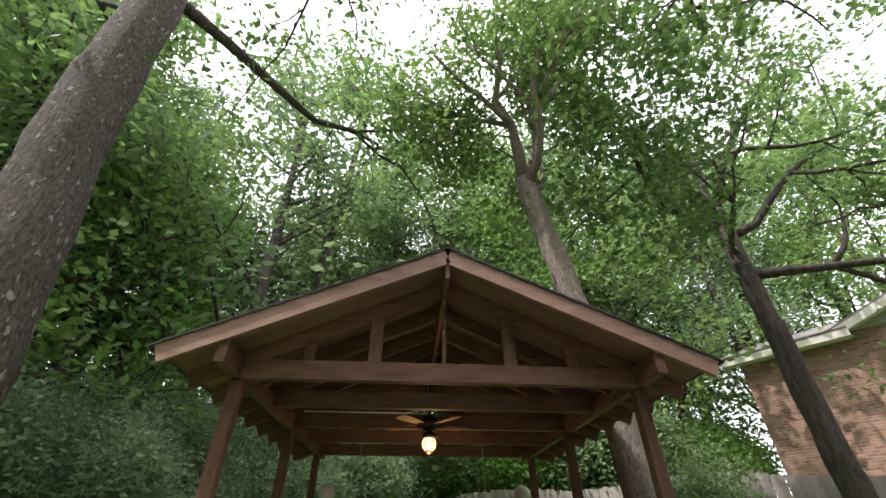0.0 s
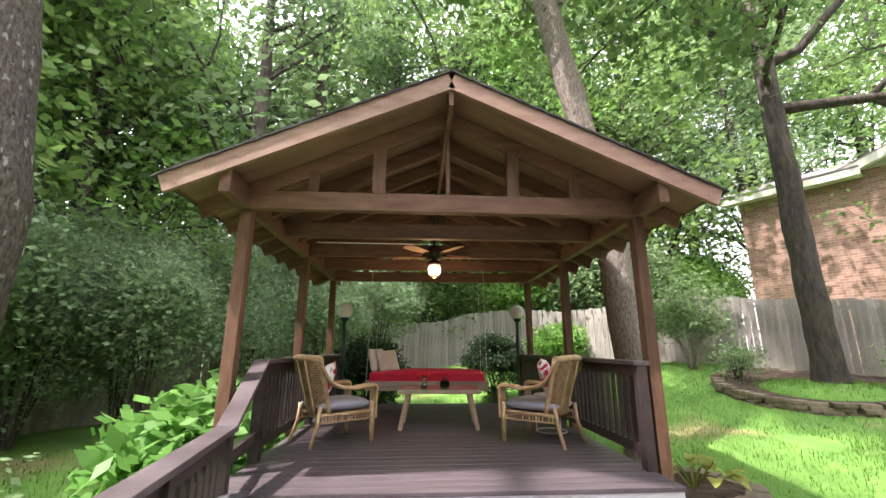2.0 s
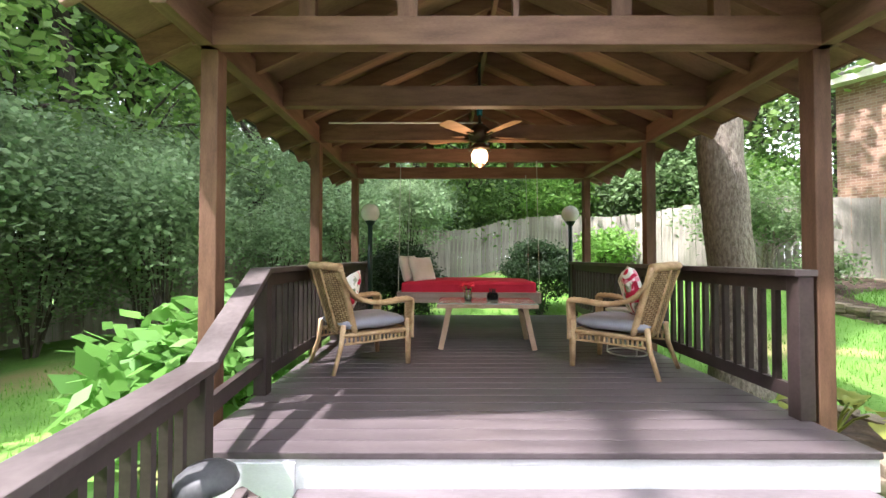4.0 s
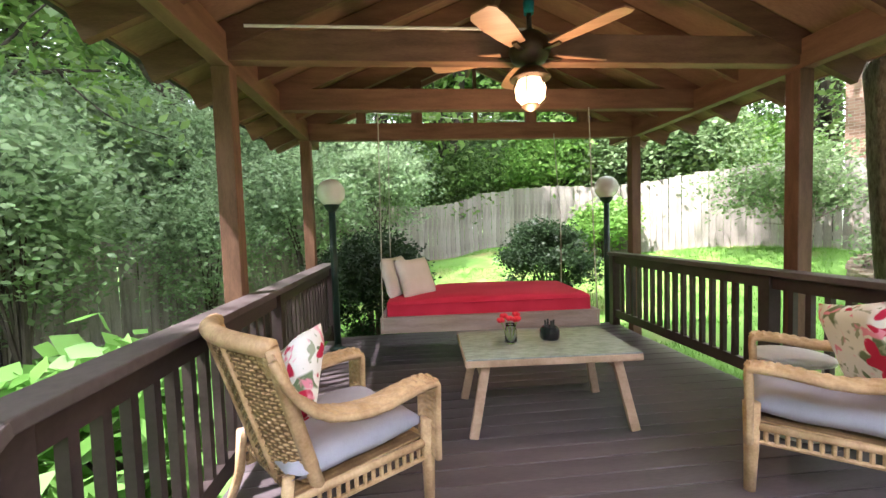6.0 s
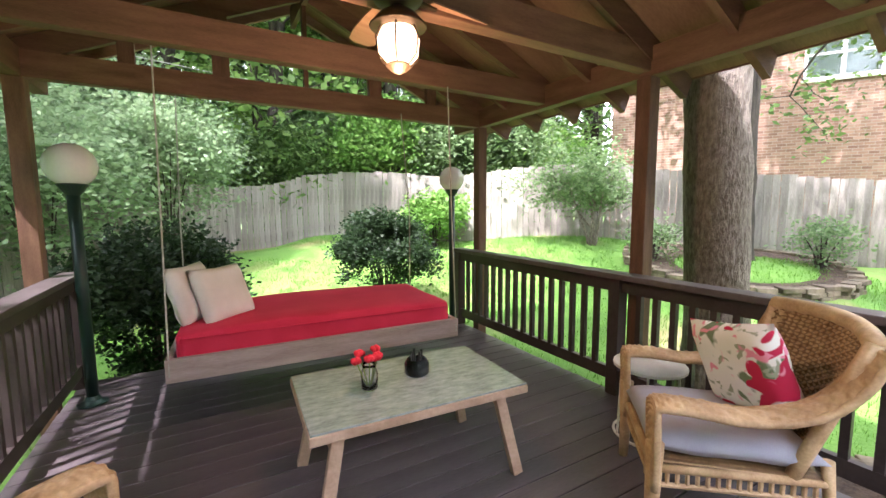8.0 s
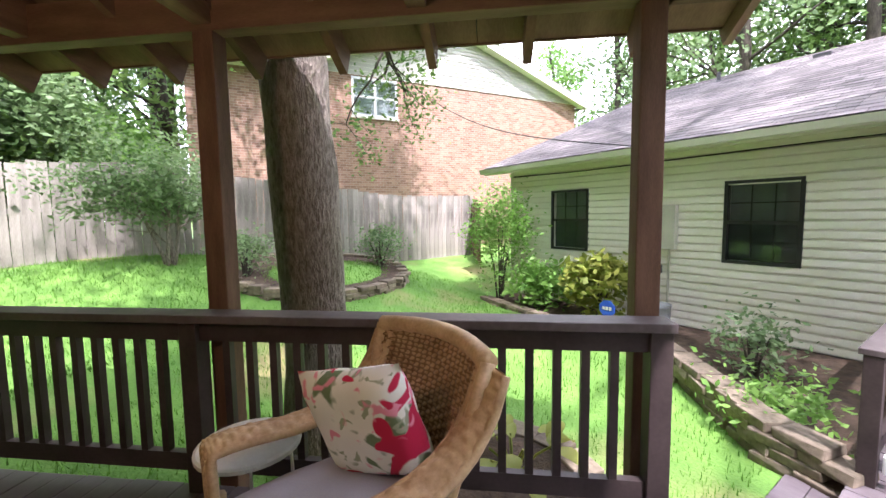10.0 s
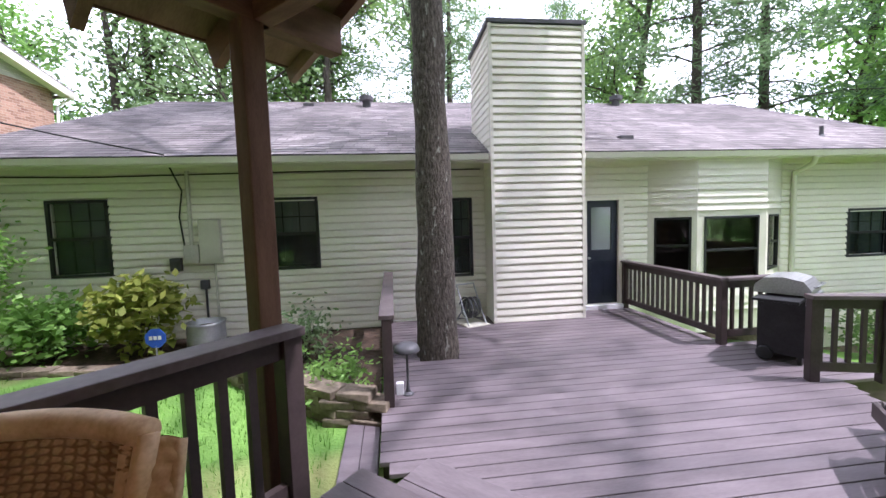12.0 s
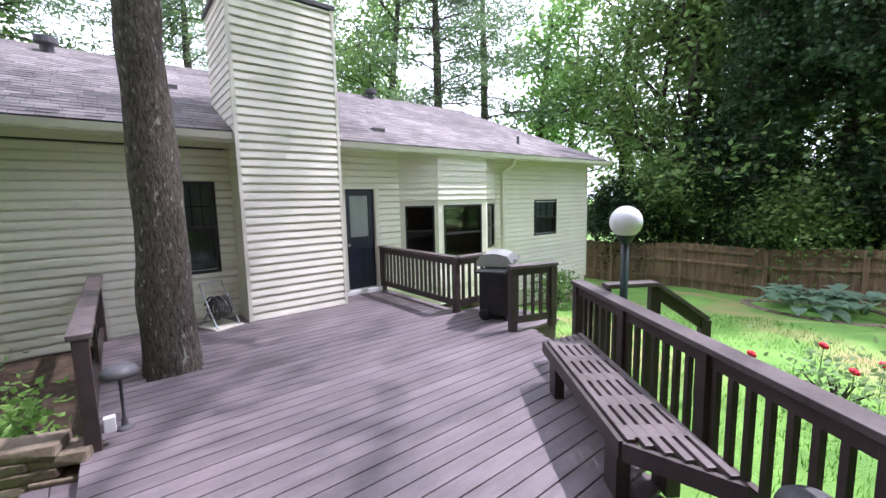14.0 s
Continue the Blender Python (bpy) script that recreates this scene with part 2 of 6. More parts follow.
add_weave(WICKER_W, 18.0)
CUSHION = mat("lilac_grey_cushion", (0.33, 0.33, 0.40), (0.43, 0.43, 0.50), 5, 0.95, 0.2, fine=250, dist=0.002)
RED = mat("red_mattress_cloth", (0.50, 0.016, 0.05), (0.64, 0.035, 0.085), 3, 0.9, 0.25, fine=220, dist=0.003)
LINEN = mat("oatmeal_linen", (0.58, 0.54, 0.52), (0.72, 0.68, 0.66), 5, 0.95, 0.3, fine=200, dist=0.003)
GREYWOOD = mat("greyed_swing_wood", (0.24, 0.185, 0.175), (0.40, 0.33, 0.31), 2, 0.75, 0.25, stretch=(1, 8, 8), fine=30, dist=0.004)
TABLEWOOD = mat("pale_table_wood", (0.36, 0.23, 0.15), (0.55, 0.39, 0.28), 3, 0.6, 0.2, stretch=(2, 6, 2), fine=30, dist=0.003)
ROPE = mat("grey_rope", (0.30, 0.29, 0.26), (0.45, 0.44, 0.40), 30, 0.9, 0.3)
FLORAL = floral_mat("floral_print")
GREENPOLE = mat("dark_green_metal", (0.006, 0.022, 0.018), (0.012, 0.036, 0.03), 4, 0.4, 0.05)
GLOBE = mat("opal_globe", (0.74, 0.75, 0.76), (0.82, 0.83, 0.84), 3, 0.25, 0.02)
WHITEMETAL = mat("white_wire", (0.66, 0.64, 0.60), (0.78, 0.76, 0.72), 8, 0.5, 0.05)
STEEL = mat("brushed_steel", (0.42, 0.42, 0.43), (0.58, 0.58, 0.59), 3, 0.35, 0.08, metal=0.85, stretch=(1, 20, 20))
ZINC = mat("galvanised_steel", (0.32, 0.33, 0.34), (0.46, 0.47, 0.48), 8, 0.5, 0.1, metal=0.5)
GREYBOX = mat("grey_utility_box", (0.50, 0.48, 0.40), (0.60, 0.58, 0.49), 4, 0.6, 0.05)
DARKGREY = mat("dark_grey_metal", (0.05, 0.05, 0.055), (0.09, 0.09, 0.095), 6, 0.55, 0.1)
FANWOOD = mat("fan_blade_wood", (0.30, 0.15, 0.085), (0.42, 0.24, 0.15), 3, 0.5, 0.1, stretch=(1, 8, 1))
BRASSY = mat("aged_bronze", (0.05, 0.03, 0.02), (0.10, 0.065, 0.04), 8, 0.45, 0.1, metal=0.6)
WARMGLASS = glow_mat("lit_seeded_glass", (1.0, 0.66, 0.34), 1.3)
TEAL = mat("teal_wire_cap", (0.0, 0.16, 0.20), (0.01, 0.24, 0.28), 6, 0.5, 0.05)
BLUE = mat("blue_sign_face", (0.02, 0.07, 0.40), (0.03, 0.10, 0.50), 6, 0.4, 0.02)
BARK = mat("oak_bark", (0.036, 0.029, 0.023), (0.185, 0.155, 0.125), 5, 0.95, 1.0, stretch=(8, 8, 2.6), fine=14, dist=0.05)
BARK_L = mat("pale_bark", (0.15, 0.12, 0.095), (0.40, 0.335, 0.28), 5, 0.95, 1.0, stretch=(8, 8, 2.8), fine=14, dist=0.045)
BARK_D = mat("dark_bark", (0.035, 0.028, 0.022), (0.10, 0.082, 0.066), 4, 0.95, 0.8, stretch=(3, 3, 0.8), fine=12, dist=0.04)
MOSS = mat("mossy_stone", (0.10, 0.08, 0.056), (0.28, 0.22, 0.16), 4, 0.95, 0.6, rnd=0.25, fine=25, dist=0.02)
def add_lichen(m):
    """Small pale lichen crusts scattered over the bark."""
    n, l = m.node_tree.nodes, m.node_tree.links
    b = n["Principled BSDF"]
    tc, mp, no, ra, mx = (n.new("ShaderNode" + k) for k in ("TexCoord", "Mapping", "TexNoise", "ValToRGB", "MixRGB"))
    mp.inputs["Scale"].default_value = (1, 1, 0.45)
    no.inputs["Scale"].default_value, no.inputs["Detail"].default_value = 17.0, 3.0
    ra.color_ramp.elements[0].position, ra.color_ramp.elements[1].position = 0.63, 0.68
    mx.inputs["Color2"].default_value = (0.34, 0.33, 0.28, 1)
    src = b.inputs["Base Color"].links[0].from_socket
    l.new(tc.outputs["Object"], mp.inputs["Vector"])
    l.new(mp.outputs["Vector"], no.inputs["Vector"])
    l.new(no.outputs["Fac"], ra.inputs["Fac"])
    l.new(ra.outputs["Color"], mx.inputs["Fac"])
    l.new(src, mx.inputs["Color1"])
    l.new(mx.outputs["Color"], b.inputs["Base Color"])


add_lichen(BARK)
MULCH = mat("dark_mulch", (0.030, 0.019, 0.013), (0.11, 0.072, 0.048), 9, 0.95, 1.0, fine=50, dist=0.03)
CABLE = mat("black_cable", (0.012, 0.012, 0.012), (0.02, 0.02, 0.02), 4, 0.6, 0)
PETAL = mat("red_petal", (0.55, 0.01, 0.03), (0.75, 0.03, 0.06), 8, 0.6, 0.1)
LEAF_A = leaf_mat("oak_leaf", (0.074, 0.147, 0.045), (0.262, 0.401, 0.113))
LEAF_B = leaf_mat("bright_leaf", (0.116, 0.244, 0.055), (0.336, 0.567, 0.138))
LEAF_C = leaf_mat("blue_green_leaf", (0.115, 0.19, 0.08), (0.30, 0.42, 0.20))
LEAF_D = leaf_mat("box_leaf", (0.012, 0.028, 0.012), (0.045, 0.085, 0.03))
LEAF_P = leaf_mat("privet_leaf", (0.15, 0.235, 0.115), (0.36, 0.48, 0.27))
LEAF_IVY = leaf_mat("ivy_leaf", (0.022, 0.055, 0.022), (0.09, 0.17, 0.065), 0.5)
NEEDLE = leaf_mat("pine_needle", (0.067, 0.134, 0.056), (0.21, 0.313, 0.141))
HOSTA = leaf_mat("hosta_leaf", (0.10, 0.25, 0.05), (0.22, 0.44, 0.11))
HOSTA_B = leaf_mat("blue_hosta_leaf", (0.14, 0.24, 0.16), (0.28, 0.40, 0.28))
YELLOWLEAF = leaf_mat("spotted_yellow_leaf", (0.16, 0.22, 0.03), (0.48, 0.48, 0.12))
BLADE = leaf_mat("grass_blade", (0.09, 0.22, 0.033), (0.20, 0.40, 0.068), 0.2)


def lawn_mat():
    m = mat("lawn", (0.085, 0.19, 0.033), (0.17, 0.33, 0.06), 1.2, 0.95, 0.8, fine=35, dist=0.04)
    n, l = m.node_tree.nodes, m.node_tree.links
    b = n["Principled BSDF"]
    col = b.inputs["Base Color"].links[0].from_socket
    tc, no, ra, mx = n.new("ShaderNodeTexCoord"), n.new("ShaderNodeTexNoise"), n.new("ShaderNodeValToRGB"), n.new("ShaderNodeMixRGB")
    no.inputs["Scale"].default_value, no.inputs["Detail"].default_value = 0.5, 4
    ra.color_ramp.elements[0].position, ra.color_ramp.elements[1].position = 0.54, 0.68
    mx.inputs["Color2"].default_value = (0.27, 0.24, 0.10, 1)
    l.new(tc.outputs["Object"], no.inputs["Vector"])
    l.new(no.outputs["Fac"], ra.inputs["Fac"])
    l.new(ra.outputs["Color"], mx.inputs["Fac"])
    l.new(col, mx.inputs["Color1"])
    l.new(mx.outputs[0], b.inputs["Base Color"])
    return m


LAWN = lawn_mat()


# ---- building helpers ----
def link(name, bm, material, parent=None, label="", smooth=False):
    me = bpy.data.meshes.new(name)
    bmesh.ops.recalc_face_normals(bm, faces=bm.faces)
    bm.to_mesh(me)
    bm.free()
    me.materials.append(material)
    if smooth:
        me.polygons.foreach_set("use_smooth", [True] * len(me.polygons))
    ob = new(name, me)
    if parent:
        ob.parent = parent
    if label:
        ob["label"] = label
    return ob


def part(name, bm, material, parent, label="", smooth=False):
    return link(name, bm, material, parent, label, smooth)


def raw(name, verts, faces, material, parent=None, smooth=False):
    me = bpy.data.meshes.new(name)
    me.from_pydata(verts, [], faces)
    me.materials.append(material)
    if smooth:
        me.polygons.foreach_set("use_smooth", [True] * len(me.polygons))
    ob = new(name, me)
    if parent:
        ob.parent = parent
    return ob


def thing(name, label, category, m=None, group="", kind=""):
    ob = new(name)
    ob.empty_display_size = 0.1
    if m is not None:
        ob.matrix_basis = m
    return tagged(ob, label, category, group, kind)


def box(bm, x0, y0, z0, x1, y1, z1, bev=0.0, m=None):
    made = bmesh.ops.create_cube(bm, size=1)["verts"]
    t = Matrix.Translation(((x0 + x1) / 2, (y0 + y1) / 2, (z0 + z1) / 2)) @ Matrix.Diagonal((abs(x1 - x0), abs(y1 - y0), abs(z1 - z0), 1))
    bmesh.ops.transform(bm, matrix=(m @ t) if m else t, verts=made)
    if bev:
        bmesh.ops.bevel(bm, geom=list({e for v in made for e in v.link_edges}), offset=bev, segments=2, affect="EDGES", profile=0.6)
    return bm


def boxed(*a, **k):
    return box(bmesh.new(), *a, **k)


def beam(bm, p, q, w, h, bev=0.0, up=(0, 0, 1)):
    """A timber of width w and height h with its axis from p to q."""
    p, q = Vector(p), Vector(q)
    y = (q - p).normalized()
    x = y.cross(Vector(up)).normalized()
    z = x.cross(y)
    m = Matrix((x, y, z)).transposed().to_4x4()
    m.translation = (p + q) / 2
    d = (q - p).length / 2
    return box(bm, -w / 2, -d, -h / 2, w / 2, d, h / 2, bev, m)


def tube(bm, pts, radii, seg=8, cap=True):
    pts = [Vector(p) for p in pts]
    if not hasattr(radii, "__len__"):
        radii = [radii] * len(pts)
    rings, side = [], None
    for i, p in enumerate(pts):
        d = (pts[min(i + 1, len(pts) - 1)] - pts[max(i - 1, 0)]).normalized()
        if side is None:
            side = d.orthogonal().normalized()
        side = (side - d * side.dot(d)).normalized()
        other = d.cross(side)
        rings.append([bm.verts.new(p + (side * math.cos(a) + other * math.sin(a)) * radii[i]) for a in (2 * math.pi * k / seg for k in range(seg))])
    for a, b in zip(rings, rings[1:]):
        for k in range(seg):
            bm.faces.new((a[k], a[(k + 1) % seg], b[(k + 1) % seg], b[k]))
    if cap:
        bm.faces.new(rings[0][::-1])
        bm.faces.new(rings[-1])
    return bm


def lathe(bm, profile, seg=20, centre=(0, 0, 0)):
    cx, cy, cz = centre
    rings = [[bm.verts.new((cx + r * math.cos(2 * math.pi * k / seg), cy + r * math.sin(2 * math.pi * k / seg), cz + z)) for k in range(seg)] for r, z in profile]
    for a, b in zip(rings, rings[1:]):
        for k in range(seg):
            bm.faces.new((a[k], a[(k + 1) % seg], b[(k + 1) % seg], b[k]))
    bm.faces.new(rings[0][::-1])
    bm.faces.new(rings[-1])
    return bm


def ball(bm, r, centre, seg=24, ring=16):
    bmesh.ops.create_uvsphere(bm, u_segments=seg, v_segments=ring, radius=r, matrix=Matrix.Translation(centre))
    return bm


def puff(w, d, h, m, pinch=0.25, n=14, crumple=0.012):
    """A stuffed cushion with pinched corners and soft creases."""
    bm = bmesh.new()
    bmesh.ops.create_grid(bm, x_segments=n, y_segments=n, size=0.5)
    bottom = bmesh.ops.duplicate(bm, geom=bm.verts[:] + bm.edges[:] + bm.faces[:])["geom"]
    low = {v for v in bottom if isinstance(v, bmesh.types.BMVert)}
    for v in bm.verts:
        x, y = v.co.x * 2, v.co.y * 2
        full = max(0.0, (1 - x ** 4) * (1 - y ** 4)) ** 0.45
        k = 1 - pinch * 0.25 * (1 - abs(x * y)) * (abs(x) ** 4 + abs(y) ** 4) * 0.6
        c = noise.noise(Vector((x * 2.2, y * 2.2, 3 * w))) * crumple
        v.co = Vector((x * w / 2 * k, y * d / 2 * k, (h / 2 * full + c * full) * (-1 if v in low else 1)))
    bmesh.ops.remove_doubles(bm, verts=bm.verts, dist=0.0005)
    bmesh.ops.transform(bm, matrix=m, verts=bm.verts)
    return bm


def ground_z(x, y):
    pts = ((2.6, 1, -0.5), (2.6, 4, -0.28), (2.6, 12.4, 0.6), (7.3, 7.8, 0.62), (12.7, 1.3, 0.1), (-2.6, 1, -0.7), (-5.2, 6.5, -0.55), (-0.2, 12.8, 0.2), (-3, -3, -0.75), (-6, -6, -1.05), (-4.2, -7.5, -1.2), (-6, -10, -1.6), (-9, -10.3, -1.75), (-9.4, -12.6, -2.05), (-3, -12, -1.75), (-16.5, -7, -1.9), (-12, -9.5, -1.95), (-5.6, -15.6, -2.05),
           (-8, -18, -2.1), (-13, -16, -2.1), (8, 0.3, -0.5), (3.1, -0.4, -0.52), (7.8, 4.1, 0.38), (5, 2, -0.22), (0, -3, -0.8), (0, 2, -0.7), (4, -6, -0.8), (20, 6, 0.4), (8, 20, 0.8), (-14, 4, -0.8), (40, -30, -0.6), (-40, 30, 0))
    top = low = 0.0
    for px, py, pz in pts:
        w = 1 / ((x - px) ** 2 + (y - py) ** 2 + 0.6) ** 1.6
        top, low = top + w * pz, low + w
    return top / low


HOUSE = pose(1.785, -6.731, 0, 0, 0, 42.7)
LOW, TOP = -0.36, 2.23


def hw(s, n, z=0.0):
    return HOUSE @ Vector((s, n, z))


# ---- ground ----
def build_ground():
    inner = list(np.arange(-18, 20.01, 0.4))
    xs = [-400, -200, -100, -60, -40, -28, -22] + inner + [24, 30, 40, 60, 100, 200, 400]
    verts, faces = [], []
    for y in xs:
        for x in xs:
            verts.append((x, y, ground_z(x, y) + 0.02 * noise.noise(Vector((x, y, 0)))))
    n = len(xs)
    for j in range(n - 1):
        for i in range(n - 1):
            faces.append((j * n + i, j * n + i + 1, (j + 1) * n + i + 1, (j + 1) * n + i))
    ob = raw("ground", verts, faces, LAWN, smooth=True)
    tagged(ob, "bright green mown lawn with thin straw patches", "lawn", kind="structure")


def inside_deck(x, y):
    if -1.95 < x < 1.95 and -1.0 < y < 4.5:
        return True
    v = HOUSE.inverted() @ Vector((x, y, 0))
    return -0.9 < v.x < 4.6 and v.y < 4.3 or -1.4 < x < 2.3 and -4 < y < -0.3 or v.y < 0.9


def build_grass():
    rng = np.random.default_rng(4)
    verts, faces = [], []
    while len(faces) < 70000:
        if rng.random() < 0.55:
            x, y = rng.uniform(1.9, 9.5), rng.uniform(-2.5, 10.5)
        elif rng.random() < 0.5:
            x, y = rng.uniform(-6, -1.3), rng.uniform(-8, 4)
        else:
            x, y = rng.uniform(-3, 4), rng.uniform(4.3, 12)
        if inside_deck(x, y) or noise.noise(Vector((x * 0.5, y * 0.5, 0))) > 0.32:
            continue
        z = ground_z(x, y)
        a, h, w, lean = rng.uniform(0, 6.3), rng.uniform(0.03, 0.075), rng.uniform(0.004, 0.008), rng.uniform(0, 0.05)
        c, s = math.cos(a), math.sin(a)
        i = len(verts)
        verts += [(x - w * c, y - w * s, z - 0.02), (x + w * c, y + w * s, z - 0.02), (x + lean * s, y - lean * c, z + h)]
        faces.append((i, i + 1, i + 2))
    tagged(raw("grass", verts, faces, BLADE), "short bright green grass blades of the lawn", "grass", kind="stuff")


build_ground()
build_grass()


# ---- gazebo: deck, posts, roof ----
def build_gazebo_deck():
    base = link("gazebo_deck", boxed(-1.72, -0.42, -0.85, 1.72, 4.28, -0.04), RAIL)
    tagged(base, "raised dark brown painted timber gazebo floor", "deck", kind="structure")
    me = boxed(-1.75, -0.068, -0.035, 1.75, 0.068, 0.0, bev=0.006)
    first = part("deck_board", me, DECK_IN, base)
    first.location.y = -0.38
    for i in range(1, 34):
        ob = first.copy()
        scene.collection.objects.link(ob)
        ob.location = (random.uniform(-0.004, 0.004), -0.38 + i * 0.1415, random.uniform(-0.0015, 0.0))
    steps = thing("steps", "two brown treads with white painted risers", "steps", kind="structure")
    part("riser", boxed(-1.72, -0.437, -0.20, 1.74, -0.424, -0.036), WHITE_PAINT, steps, "white painted riser")
    part("riser", boxed(-1.13, -0.92, LOW + 0.002, 1.66, -0.90, -0.216), WHITE_PAINT, steps, "white painted riser")
    part("tread", boxed(-1.16, -0.95, -0.215, 1.68, -0.70, -0.18, bev=0.006), DECK, steps)
    part("tread", boxed(-1.16, -0.694, -0.215, 1.68, -0.44, -0.18, bev=0.006), DECK, steps)
    part("riser", boxed(-1.70, -0.46, LOW + 0.002, -1.17, -0.442, -0.05), WHITE_PAINT, steps, "white painted skirt board")


def build_gazebo():
    g = thing("gazebo", "open timber gazebo with brown stained posts and shingled gable roof", "gazebo")
    for x in (-1.85, 1.85):
        for y in (0, 2.03, 4.02):
            part("post", boxed(x - 0.053, y - 0.053, -0.75, x + 0.053, y + 0.053, TOP, bev=0.008), STAIN, g)
        part("side_beam", boxed(x - 0.045, -0.50, TOP, x + 0.045, 4.50, TOP + 0.19, bev=0.006), STAIN_Y, g)
    for y in (0.0, 1.0, 2.03, 3.02, 4.02):
        w = 0.045
        z0 = TOP + (0.0 if y in (0.0, 4.02) else 0.03)
        part("tie_beam", boxed(-1.93, y - w - 0.055 * (y == 0), z0, 1.93, y + w - 0.055 * (y == 0), z0 + 0.175, bev=0.006), STAIN_H, g)
    slope = (3.37 - 2.33) / 2.32
    roof_z = lambda x: 3.30 - abs(x) * slope
    for y in (-0.055, 4.02):
        for x, w in ((-0.65, 0.12), (0.63, 0.12), (-1.25, 0.10), (1.23, 0.10), (0.0, 0.035)):
            part("strut", boxed(x - w / 2, y - 0.03, TOP + 0.175, x + w / 2, y + 0.03, roof_z(x) - 0.12), STAIN, g)
    part("ridge_board", boxed(-0.02, -0.52, 3.08, 0.02, 4.52, 3.27), STAIN_Y, g)
    for k in range(9):
        y = -0.02 + k * 0.505 if k else -0.055
        for sx in (-1, 1):
            bm = beam(bmesh.new(), (sx * 0.03, y, 3.20), (sx * 2.25, y, 3.20 - 2.22 * slope), 0.045, 0.15)
            part("rafter", bm, STAIN_H, g)
    for y in (-0.53, 4.53):
        for sx in (-1, 1):
            bm = beam(bmesh.new(), (0, y, 3.305), (sx * 2.32, y, 3.305 - 2.32 * slope), 0.04, 0.15)
            part("fascia_board", bm, FASCIA, g, "pale weathered barge board")
    for sx in (-1, 1):
        nseg = 4
        for k in range(nseg):
            y0 = -0.51 + k * 5.04 / nseg
            bm = beam(bmesh.new(), (sx * 0.005, y0 + 0.63, 3.315), (sx * 2.30, y0 + 0.63, 3.315 - 2.295 * slope), 5.04 / nseg - 0.006, 0.018)
            part("soffit_panel", bm, PLY, g)
        bm = bmesh.new()
        for r in range(16):
            a, b = r * 2.36 / 16, (r + 1) * 2.36 / 16 + 0.03
            beam(bm, (sx * a, 2.0, 3.398 - a * slope + 0.004), (sx * b, 2.0, 3.385 - b * slope + 0.004), 5.14, 0.014)
        part("roof_shingles", bm, DARK_SHINGLE, g, "dark asphalt shingles")
        part("eave_board", boxed(sx * 2.29 - 0.008, -0.5, 2.275, sx * 2.29 + 0.008, 4.5, 2.325), STAIN_Y, g)
    part("conduit", tube(bmesh.new(), [(-1.7, 1.97, 2.45), (0, 1.97, 2.45)], 0.009, 6), WHITEMETAL, g, "thin white conduit")


def rail_run(p, q, height, posts=(), gap=0.118, name="railing", low=0.10, cap=True, ends=True, label="dark brown painted timber railing with square balusters"):
    """A straight railing from p to q at deck height p.z; posts: shares of the length that carry a post."""
    p, q = Vector(p), Vector(q)
    d = q - p
    n = d.length
    m = Matrix.Translation(p) @ Matrix.Rotation(math.atan2(d.y, d.x), 4, "Z")
    t = thing(name, label, "railing", m, kind="structure")
    part("cap_rail", boxed(-0.05, -0.07, height - 0.04, n + 0.05, 0.07, height, bev=0.006), RAILTOP, t, "worn grey-brown top board")
    part("upper_rail", boxed(0, -0.02, height - 0.135, n, 0.02, height - 0.042), RAIL, t)
    part("lower_rail", boxed(0, -0.02, low, n, 0.02, low + 0.09), RAIL, t)
    for s in posts:
        part("newel_post", boxed(s * n - 0.045, -0.046, 0.0, s * n + 0.045, 0.046, height - 0.041, bev=0.005), RAIL, t)
    count = max(1, int(n / gap))
    bal = None
    for i in range(count):
        x = (i + 0.5) * n / count
        if any(abs(x - s * n) < 0.06 for s in posts):
            continue
        if bal is None:
            bal = part("baluster", boxed(-0.018, -0.018, low + 0.088, 0.018, 0.018, height - 0.133), RAIL, t)
            bal.location = (x, 0.0, 0)
        else:
            ob = bal.copy()
            scene.collection.objects.link(ob)
            ob.location = (x, 0.0, 0)
    return t


